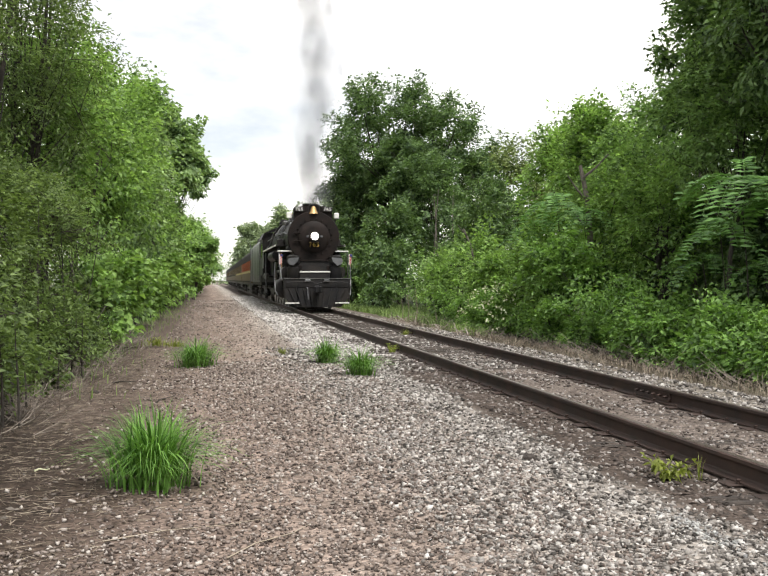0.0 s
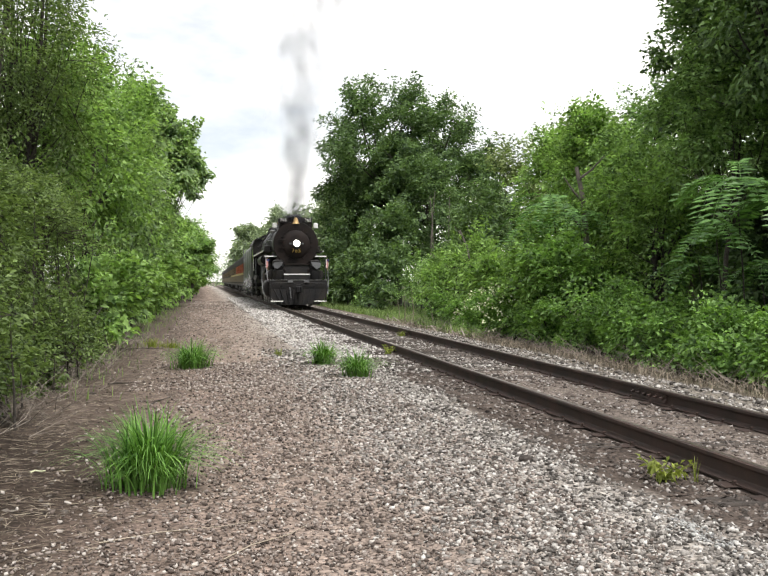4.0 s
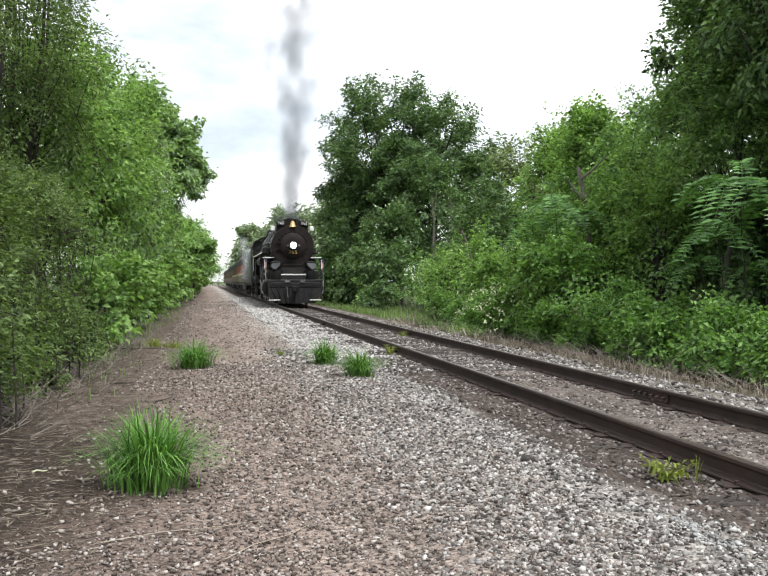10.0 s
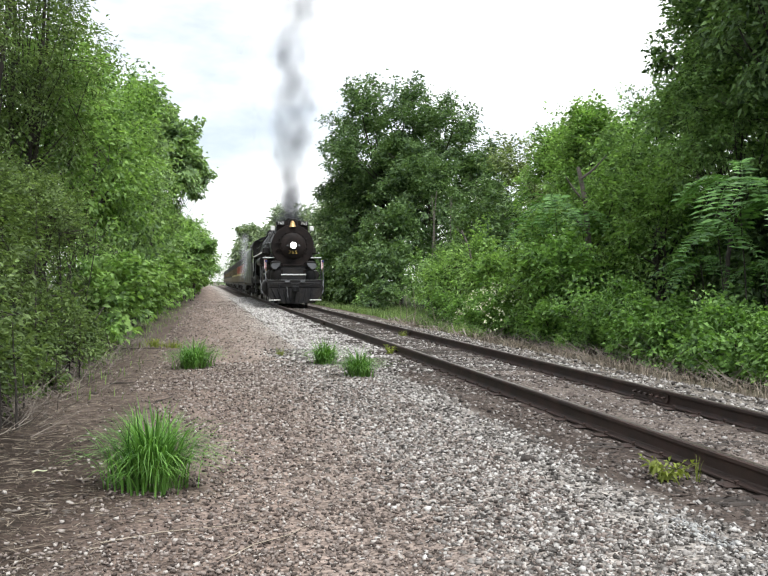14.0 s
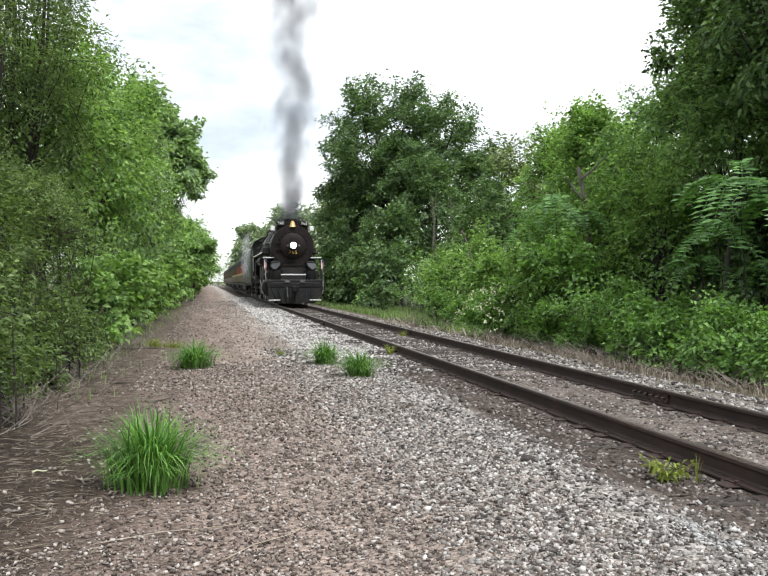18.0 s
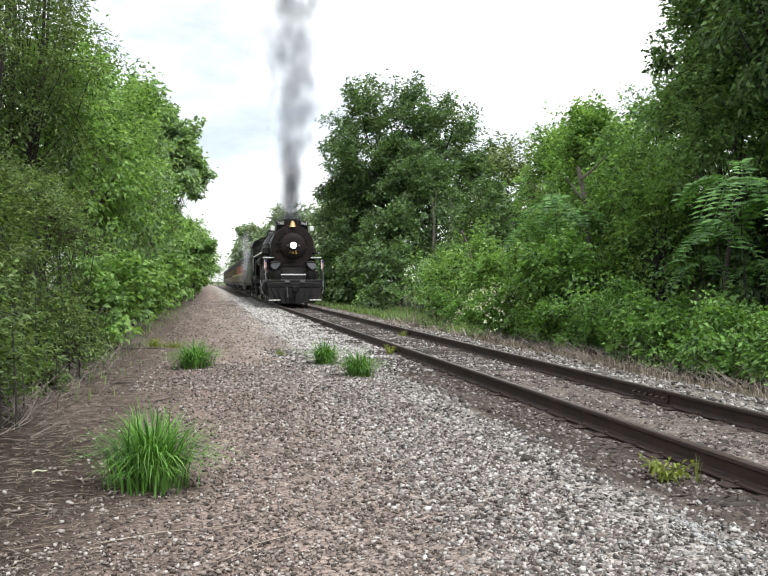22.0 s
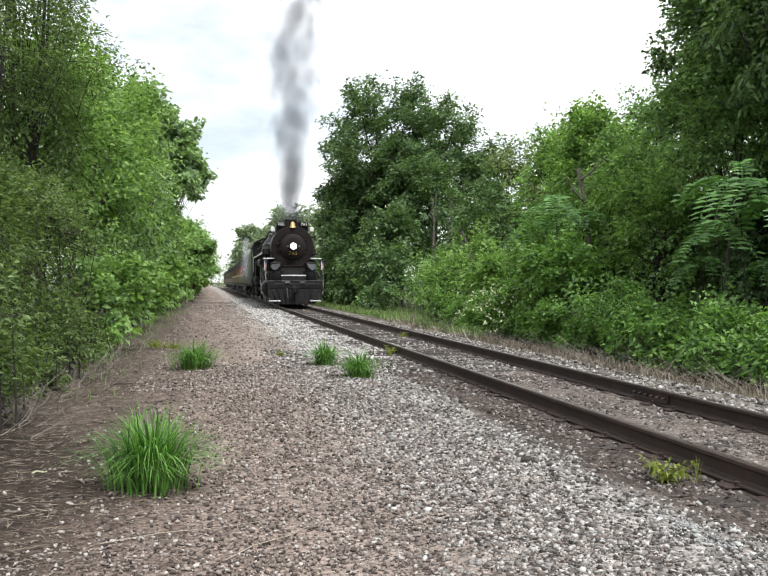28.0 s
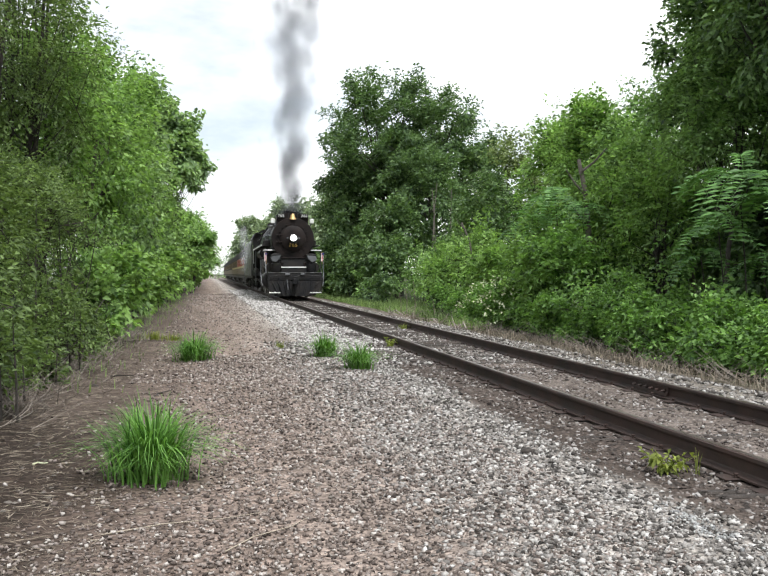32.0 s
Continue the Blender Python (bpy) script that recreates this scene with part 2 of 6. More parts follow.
M_PALEGREEN = foliage("pale_sparse_leaves", (0.1, 0.14, 0.06), (0.3, 0.37, 0.17), 0.4, 0.5, 1.5)
M_BRAMBLE = foliage("bramble_leaves", (0.06, 0.122, 0.038), (0.225, 0.38, 0.105), 0.42, 0.5, 2.4)
M_SUMAC = foliage("sumac_leaflets", (0.06, 0.14, 0.04), (0.17, 0.32, 0.095), 0.36, 0.45, 1.5)
M_GRASS = foliage("fresh_grass", (0.04, 0.12, 0.022), (0.2, 0.38, 0.085), 0.35, 0.5, 2)
M_WEED = foliage("yellowing_weed", (0.1, 0.14, 0.02), (0.3, 0.34, 0.08), 0.35, 0.55, 3)
M_VERGE = foliage("verge_grass", (0.075, 0.125, 0.04), (0.22, 0.31, 0.105), 0.3, 0.6, 0.5)
# Far leaves are paled and greyed: the distance haze is put into their colour.
M_FAR = foliage("hazed_far_leaves", (0.15, 0.2, 0.13), (0.38, 0.46, 0.3), 0.3, 0.6, 0.05)
M_PETAL = surface("white_petals", (0.6, 0.6, 0.42), (0.5, 0.52, 0.33), 0.8, 0, 5, 30, 0.1, 0.002, 0.1)
M_BLACK = surface("black_engine_paint", (0.015, 0.015, 0.0165), (0.026, 0.023, 0.021), 0.5, 0.0, 1.6, 14, 0.25, 0.006, 0.4, 0.2)
M_SOOT = surface("sooty_smokebox", (0.011, 0.0088, 0.0084), (0.018, 0.0126, 0.011), 0.62, 0.0, 2, 20, 0.2, 0.004, 0.3, 0.16)
M_GREY = surface("grey_satin_steel", (0.17, 0.175, 0.185), (0.08, 0.083, 0.088), 0.45, 0.2, 1, 12, 0.1, 0.003, 0.15)
# Tender's black is lightened to grey: the sky's sheen is put into the colour.
M_TENDER = surface("sky_sheen_black_tender", (0.075, 0.078, 0.078), (0.11, 0.11, 0.105), 0.42, 0.1, 1, 12, 0.1, 0.003, 0.15)
M_WHITE = surface("white_trim_paint", (0.78, 0.78, 0.76), (0.68, 0.67, 0.64), 0.5, 0, 3, 25, 0.05, 0.002, 0.06)
M_BRASS = surface("polished_brass", (0.55, 0.37, 0.17), (0.42, 0.28, 0.12), 0.45, 0.6, 4, 30, 0.05, 0.002, 0.1)
M_GOLD = surface("gold_lettering", (0.85, 0.55, 0.14), (0.75, 0.48, 0.12), 0.5, 0.0, 5, 30, 0.05, 0.001, 0.1)
M_STEEL = surface("oily_steel", (0.25, 0.25, 0.25), (0.14, 0.13, 0.12), 0.35, 0.9, 3, 30, 0.1, 0.002, 0.15)
M_RED = surface("red_cloth", (0.5, 0.05, 0.05), (0.4, 0.035, 0.04), 0.85, 0, 5, 60, 0.1, 0.002, 0.1)
M_BLUE = surface("blue_cloth", (0.05, 0.07, 0.22), (0.04, 0.055, 0.18), 0.85, 0, 5, 60, 0.1, 0.002, 0.1)
M_ORANGE = surface("orange_carriage_paint", (0.33, 0.07, 0.025), (0.26, 0.055, 0.02), 0.5, 0, 1, 15, 0.05, 0.002, 0.12)
M_COACH = surface("olive_carriage_paint", (0.13, 0.1, 0.055), (0.1, 0.078, 0.045), 0.6, 0, 1, 15, 0.05, 0.002, 0.12, 0.2)
M_CREAM = surface("cream_stripe_paint", (0.4, 0.31, 0.1), (0.33, 0.26, 0.085), 0.5, 0, 1, 15, 0.05, 0.002, 0.1)
M_ROOF = surface("sooty_carriage_roof", (0.028, 0.027, 0.025), (0.045, 0.043, 0.04), 0.8, 0, 1, 15, 0.1, 0.003, 0.2, 0.15)
M_PANE = surface("dark_window_glass", (0.01, 0.012, 0.013), (0.015, 0.016, 0.016), 0.08, 0, 1, 5, 0.01, 0.001, 0.05)
M_LAMP = glowing("lit_headlight_glass", (1, 0.97, 0.88), 6.0)
M_SMOKE = smoke_material("dark_coal_smoke", (0.17, 0.17, 0.195), 0.105)
M_MIDSMOKE = smoke_material("grey_coal_smoke", (0.2, 0.2, 0.225), 0.075)
M_CORESMOKE = smoke_material("thick_dark_smoke", (0.13, 0.13, 0.145), 0.2)
M_PALESMOKE = smoke_material("thin_pale_smoke", (0.33, 0.33, 0.355), 0.06)
M_THINSTEAM = smoke_material("thin_white_steam", (0.95, 0.95, 0.97), 0.045)
M_STEAM = smoke_material("white_steam", (0.9, 0.9, 0.93), 0.11)
# ---- builders ----
class Shape:
    """Gathers vertices and faces of one mesh."""

    def __init__(self):
        self.v, self.f = [], []

    def add(self, verts, faces):
        k = len(self.v)
        self.v += [tuple(p) for p in verts]
        self.f += [tuple(i + k for i in q) for q in faces]
        return self

    def box(self, x0, x1, y0, y1, z0, z1, c=0.012):
        """A block with chamfered edges."""
        c = min(c, abs(x1 - x0) * 0.3, abs(y1 - y0) * 0.3, abs(z1 - z0) * 0.3)
        ring = lambda d, z: [(x0 + d + c, y0 + d, z), (x1 - d - c, y0 + d, z), (x1 - d, y0 + d + c, z), (x1 - d, y1 - d - c, z),
                             (x1 - d - c, y1 - d, z), (x0 + d + c, y1 - d, z), (x0 + d, y1 - d - c, z), (x0 + d, y0 + d + c, z)]
        return self.loft([ring(c, z0), ring(0, z0 + c), ring(0, z1 - c), ring(c, z1)])

    def loft(self, rings, close=True):
        n = len(rings[0])
        faces = [(i * n + j, i * n + (j + 1) % n, (i + 1) * n + (j + 1) % n, (i + 1) * n + j) for i in range(len(rings) - 1) for j in range(n)]
        if close:
            faces += [tuple(range(n))[::-1], tuple(range((len(rings) - 1) * n, len(rings) * n))]
        return self.add([p for r in rings for p in r], faces)

    def turned(self, profile, at=(0, 0, 0), axis="y", seg=24):
        """A body of rotation: profile rows (place along the axis, radius)."""
        rings = []
        for d, r in profile:
            ring = []
            for i in range(seg):
                a = 2 * math.pi * i / seg
                u, w = r * math.cos(a), r * math.sin(a)
                q = {"x": (d, u, w), "y": (w, d, u), "z": (u, w, d)}[axis]
                ring.append((at[0] + q[0], at[1] + q[1], at[2] + q[2]))
            rings.append(ring)
        return self.loft(rings)

    def pipe(self, path, r, seg=6, r2=None):
        """A tube along a path, tapering to r2."""
        pts = [Vector(p) for p in path]
        rings = []
        for i, p in enumerate(pts):
            d = (pts[min(i + 1, len(pts) - 1)] - pts[max(i - 1, 0)]).normalized()
            side = d.cross(Vector((0.31, 0.17, 0.93)))
            if side.length < 0.05:
                side = d.cross(Vector((1, 0, 0)))
            side.normalize()
            up = side.cross(d)
            k = r if r2 is None else r + (r2 - r) * i / (len(pts) - 1)
            rings.append([tuple(p + side * (k * math.cos(a)) + up * (k * math.sin(a))) for a in (2 * math.pi * j / seg for j in range(seg))])
        return self.loft(rings)

    def prism(self, outline, axis, a, b):
        """An outline in the two other axes, drawn out from a to b along one."""
        put = {"x": lambda u, w, d: (d, u, w), "y": lambda u, w, d: (u, d, w), "z": lambda u, w, d: (u, w, d)}[axis]
        return self.loft([[put(u, w, a) for u, w in outline], [put(u, w, b) for u, w in outline]])

    def mesh(self, name, material, smooth=True):
        me = bpy.data.meshes.new(name)
        me.from_pydata(self.v, [], self.f)
        bm = bmesh.new()
        bm.from_mesh(me)
        bmesh.ops.recalc_face_normals(bm, faces=bm.faces)
        bm.to_mesh(me)
        bm.free()
        if smooth:
            me.polygons.foreach_set("use_smooth", [True] * len(me.polygons))
            me.set_sharp_from_angle(angle=radians(38))
        me.materials.append(material)
        return me


def part(name, shape, material, parent=None, label="", smooth=True):
    """Links a shape (or a finished mesh) as one mesh object, under a thing or a part."""
    ob = new(name, shape.mesh(name, material, smooth) if isinstance(shape, Shape) else shape)
    ob.parent = parent
    return tagged(ob, label)


def thing(name, m, label, category, group="", kind=""):
    ob = new(name)
    ob.empty_display_size = 0.3
    ob.matrix_world = m
    return tagged(ob, label, category, group, kind)


def quick_mesh(name, verts, faces, material, smooth=False):
    """A mesh from arrays: verts (n, 3), faces (m, 3 or 4)."""
    me = bpy.data.meshes.new(name)
    k = faces.shape[1]
    me.vertices.add(len(verts))
    me.vertices.foreach_set("co", np.ascontiguousarray(verts, dtype=np.float32).ravel())
    me.loops.add(faces.size)
    me.loops.foreach_set("vertex_index", np.ascontiguousarray(faces, dtype=np.int32).ravel())
    me.polygons.add(len(faces))
    me.polygons.foreach_set("loop_start", np.arange(0, faces.size, k, dtype=np.int32))
    if smooth:
        me.polygons.foreach_set("use_smooth", np.ones(len(faces), dtype=bool))
    me.update(calc_edges=True)
    me.materials.append(material)
    return me


def units(rng, n):
    d = rng.normal(size=(n, 3))
    return d / np.linalg.norm(d, axis=1, keepdims=True)


def leaf_mesh(name, P, D, size, width, material, rng, fold=0.25, droop=0.2, tumble=0.9, face=None):
    """Kite-shaped folded leaves at P, pointing along D, their upper sides towards face."""
    n = len(P)
    S = np.cross(D, units(rng, n) * tumble + np.array([0, 0, 1.0]) if face is None else face)
    S /= np.linalg.norm(S, axis=1, keepdims=True) + 1e-9
    N = np.cross(S, D)
    N *= np.sign(N[:, 2:3] + 1e-9)
    L = (size * rng.uniform(0.65, 1.3, n))[:, None]
    W = L * width
    down = np.array([0, 0, -1.0])
    V = np.empty((n, 4, 3))
    V[:, 0] = P
    V[:, 1] = P + 0.42 * L * D + W * 0.5 * S + fold * W * N
    V[:, 2] = P + L * D + droop * L * down
    V[:, 3] = P + 0.42 * L * D - W * 0.5 * S + fold * W * N
    i = np.arange(n)[:, None] * 4
    F = np.concatenate([i + np.array([[0, 1, 2]]), i + np.array([[0, 2, 3]])], 1).reshape(-1, 3)
    return quick_mesh(name, V.reshape(-1, 3), F, material)


def unit(A):
    return A / (np.linalg.norm(A, axis=1, keepdims=True) + 1e-9)


def spray(rng, centres, radius, per, out_from=None, up=0.15, loose=0.25):
    """Leafy twigs: leaves set in two ranks along short twigs that reach outwards, each twig a tilted plane. Gives roots, directions and faces."""
    k = len(centres)
    out = unit(centres - out_from) if out_from is not None else units(rng, k)
    axis = unit(out * 0.8 + units(rng, k) * 0.75 + np.array([0, 0, up]))
    side = unit(np.cross(axis, units(rng, k) * 0.45 + np.array([0, 0, 1.0])))
    top = np.cross(side, axis)
    n = k * per
    of = np.repeat(np.arange(k), per)
    t = rng.uniform(-0.75, 1.05, (n, 1))
    s = np.where(rng.uniform(0, 1, (n, 1)) < 0.5, -1.0, 1.0)
    off = axis[of] * t + side[of] * s * rng.uniform(0.02, 0.5, (n, 1)) * (1.05 - 0.5 * t) + top[of] * rng.normal(size=(n, 1)) * 0.13
    off[:, 2] -= 0.16 * t[:, 0] ** 2
    wild = rng.uniform(0, 1, (n, 1)) < loose
    off = np.where(wild, units(rng, n) * np.abs(rng.normal(size=(n, 1))) * 0.7, off)
    D = unit(axis[of] * 0.6 + side[of] * s * 0.8 + units(rng, n) * 0.5 + np.array([0, 0, -0.12]))
    face = unit(top[of] * 0.8 + out[of] * 0.3 + units(rng, n) * 0.5)
    return centres[of] + off * radius, D, face


def tree(name, label, x, y, h, rx, ry, z0, n, leaf, width, material, seed, lobes=18, clump=0.38, per=26, trunk=0.13, lobe_r=0.42, bare=0.25, full=1.0,
         category="tree", group="", stems=1, tight=1.0, shoots=0.7, reach=0.0, even=False):
    """A broadleaf tree or tall bush: trunk, limbs to the lobes of its crown, and leaf clumps with gaps between."""
    rng = np.random.default_rng(seed)
    n, leaf = int(n * 0.42), leaf * 1.38
    root = thing(name, pose(x, y, -0.03), label, category, group)
    bark = M_BARK
    mid = np.array([reach, 0, (h + z0) / 2])
    rad = np.array([rx, ry, (h - z0) / 2])
    d = units(rng, lobes)
    if even:
        k = np.arange(lobes)
        z = 1 - 1.7 * (k + 0.5) / lobes
        a = k * 2.39996
        d = unit(np.stack([np.sqrt(1 - z * z) * np.cos(a), np.sqrt(1 - z * z) * np.sin(a), z], 1) + d * 0.16)
        d /= (np.abs(d) ** 3.5).sum(1, keepdims=True) ** (1 / 3.5)
    d[:, 2] = np.where(d[:, 2] < -0.75, -d[:, 2], d[:, 2])
    lobe_c = mid + d * rad * (rng.uniform(0.58, 0.84, (lobes, 1)) * np.where(np.arange(lobes) % 4 == 3, 0.45, 1.0)[:, None] if even else rng.uniform(0.34, 0.74, (lobes, 1)))
    lobe_s = lobe_r * rng.uniform(0.7, 1.25, lobes)[:, None] * np.minimum(rad, 1.5 * rad.min()) * tight
    tr = Shape()
    tops = []
    for s in range(stems):
        lean = rng.normal(size=2) * 0.03 * h * (1 if stems == 1 else 1.5)
        p = [(0.15 * s, 0, 0), (0.15 * s + lean[0] * 0.3, lean[1] * 0.3, h * 0.3), (0.15 * s + lean[0], lean[1], h * 0.55), (0.15 * s + lean[0] * 1.2, lean[1] * 1.3, h * 0.72)]
        tr.pipe(p, trunk, 8, trunk * 0.2)
        tops.append(p)
    part("trunk", tr, bark, root)
    for c in lobe_c:
        p = tops[rng.integers(stems)]
        k = rng.uniform(0.25, 0.6)
        a = np.array(p[1]) * (1 - k) + np.array(p[2]) * k
        a = a * min(1, max(0.25, (c[2] - 0.1 * h) / max(a[2], 0.1)))
        sag = rng.normal(size=3) * 0.05 * np.linalg.norm(c - a) + np.array([0, 0, -0.06 * np.linalg.norm(c - a)])
        part("limb", Shape().pipe([a + (c - a) * k + sag * 4 * k * (1 - k) for k in (0, 0.25, 0.5, 0.75, 0.92)], trunk * 0.3, 5, trunk * 0.07), bark, root)
    clumps = max(1, n // per)
    boughs = lobes * 6
    of = np.arange(boughs) % lobes
    u = units(rng, boughs)
    u[:, 2] = np.where(u[:, 2] < -0.5, -u[:, 2], u[:, 2])
    bough_c = lobe_c[of] + u * lobe_s[of] * rng.uniform(0.5, 1.0, (boughs, 1))
    bough_s = lobe_s[of] * rng.uniform(0.2, 0.42, (boughs, 1)) * full * np.array([1.2, 1.2, 0.65])
    which = rng.integers(boughs, size=clumps)
    u = units(rng, clumps) * rng.uniform(0.3, 1.0, (clumps, 1)) ** 0.5
    C = bough_c[which] + u * bough_s[which]
    tips = bough_c[(bough_c[:, 2] > mid[2]) & (rng.uniform(0, 1, boughs) < 0.22)]
    grow = (0.05 * h + 0.25 * min(1, h / 7)) * shoots
    for k in range(4):
        out = (tips - mid) / rad * 0.35 + np.array([0, 0, 0.75]) + rng.normal(size=tips.shape) * 0.06
        C = np.concatenate([C, tips + out * grow * (0.5 + 0.42 * k) + rng.normal(size=tips.shape) * 0.05])
        which = np.concatenate([which, np.zeros(len(tips), dtype=int)])
    C[:, 2] = np.where(C[:, 2] < z0 * 0.7, z0 * 0.7 + rng.uniform(0.02, 0.5, len(C)), C[:, 2])
    P, D, face = spray(rng, C, clump * 1.15, per, mid)
    keep = P[:, 2] > 0.03
    part("crown", leaf_mesh("crown", P[keep], D[keep], leaf, width, material, rng, face=face[keep]), None, root)
    tw = Shape()
    for i in range(0, clumps, max(1, int(clumps / (60 * bare * 4 + 1)))):
        a, b = lobe_c[of[which[i]]], C[i]
        tw.pipe([a, (a + b) / 2 + rng.normal(size=3) * 0.1, b], 0.01 + trunk * 0.04, 3, 0.004)
    tagged(part("twig_tangle", tw, bark, root), kind="stuff")
    return root


def blades(name, material, roots, height, lean, width, rng, seg=3, fan=0.0, wide=0.8, least=0.1):
    """Bent grass blades, each a tapering strip."""
    n = len(roots)
    a = rng.uniform(0, 2 * math.pi, n)
    if fan:
        a = np.arctan2(roots[:, 1], roots[:, 0]) + rng.normal(size=n) * fan
    out = np.stack([np.cos(a), np.sin(a), np.zeros(n)], 1)
    side = np.stack([-np.sin(a), np.cos(a), np.zeros(n)], 1)
    H = height * rng.uniform(0.5, 1.15, n)[:, None]
    K = lean * rng.uniform(least, 1.4, n)[:, None]
    V = np.empty((n, 2 * seg + 1, 3))
    for s in range(seg + 1):
        t = s / seg
        c = roots + out * K * H * wide * t ** 1.7 + np.array([0, 0, 1.0]) * H * (t - 0.55 * np.minimum(K, 1.3) * t ** 2.6)
        if s == seg:
            V[:, 2 * s] = c
        else:
            w = width * (1 - 0.75 * t) * 0.5
            V[:, 2 * s], V[:, 2 * s + 1] = c - side * w, c + side * w
    i = np.arange(n)[:, None] * (2 * seg + 1)
    F = [i + np.array([[2 * s, 2 * s + 1, 2 * s + 3, 2 * s, 2 * s + 3, 2 * s + 2]]) for s in range(seg - 1)] + [i + np.array([[2 * seg - 2, 2 * seg - 1, 2 * seg]])]
    return quick_mesh(name, V.reshape(-1, 3), np.concatenate(F, 1).reshape(-1, 3), material)


def pebbles(name, material, xy, z, size, rng, label):
    """Crushed stones: dented blocks, each turned its own way."""
    n = len(xy)
    octa = np.array([[1, 0, 0], [-1, 0, 0], [0, 1, 0], [0, -1, 0], [0, 0, 1], [0, 0, -1]], float) * 0.6
    V = octa[None] * rng.uniform(0.6, 1.3, (n, 1, 3)) + rng.normal(size=(n, 6, 3)) * 0.14
    q = rng.normal(size=(n, 4))
    q /= np.linalg.norm(q, axis=1, keepdims=True)
    w, a, b, c = q.T
    R = np.stack([1 - 2 * (b * b + c * c), 2 * (a * b - c * w), 2 * (a * c + b * w), 2 * (a * b + c * w), 1 - 2 * (a * a + c * c), 2 * (b * c - a * w),
                  2 * (a * c - b * w), 2 * (b * c + a * w), 1 - 2 * (a * a + b * b)], 1).reshape(n, 3, 3)
    V = np.einsum("nij,nkj->nki", R, V)
    V[:, :, 2] *= 0.75
    V = V * size[:, None, None] + np.concatenate([xy, (z + size * 0.16)[:, None]], 1)[:, None]
    F = np.array([[0, 2, 4], [2, 1, 4], [1, 3, 4], [3, 0, 4], [2, 0, 5], [1, 2, 5], [3, 1, 5], [0, 3, 5]])
    faces = (np.arange(n)[:, None, None] * 6 + F[None]).reshape(-1, 3)
    return tagged(new(name, quick_mesh(name, V.reshape(-1, 3), faces, material)), label, "gravel", kind="stuff")


# ---- ground ----
def bend(y):
    """The line swings a little to the right far up the track."""
    return 0.0 if y < 45 else (y - 45) ** 2 / 7500 if y < 70 else 0.083 + (y - 70) / 150


RNG = np.random.default_rng(7)
TRACK_X, RAIL_TOP = 4.5, 0.17


def ground_height(x, y):
    """Nearly level; the pale shoulder slopes a little, the verge sinks and the wood's edge rises."""
    z = -0.015 * np.sin(x * 1.3 + y * 0.21) - 0.012 * np.sin(y * 0.83 + x * 0.4)
    z = np.where((x > 3.0) & (x < 6.3), -0.012 + 0.006 * np.sin(y * 2.1 + x * 3), z)
    z = z - 0.1 * np.clip((x - 6.4) / 1.5, 0, 1)
    z = z + 0.12 * np.clip((-1.6 - x) / 2.5, 0, 1)
    return np.where(np.hypot(x, y) > 300, -0.3, z)


def build_ground():
    def steps(fine_lo, fine_hi, fine, far):
        a = list(np.arange(fine_lo, fine_hi + 1e-6, fine))
        d = fine
        while a[-1] < far:
            d *= 1.35
            a.append(a[-1] + d)
        d = fine
        while a[0] > -far:
            d *= 1.35
            a.insert(0, a[0] - d)
        return np.array(a)
    xs, ys = steps(-4, 9, 0.12, 2500), steps(2, 40, 0.2, 2500)
    X, Y = np.meshgrid(xs, ys)
    Z = ground_height(X, Y)
    Z = Z + np.where(np.hypot(X, Y) < 60, RNG.normal(size=Z.shape) * 0.003, 0)
    n, m = len(xs), len(ys)
    i = (np.arange(m - 1)[:, None] * n + np.arange(n - 1)[None]).ravel()
    F = np.stack([i, i + 1, i + n + 1, i + n], 1)
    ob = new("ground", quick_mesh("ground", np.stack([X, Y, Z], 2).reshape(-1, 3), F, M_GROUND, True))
    tagged(ob, "dirt path, gravel and weedy ground beside the railway", "ground", kind="structure")


build_ground()
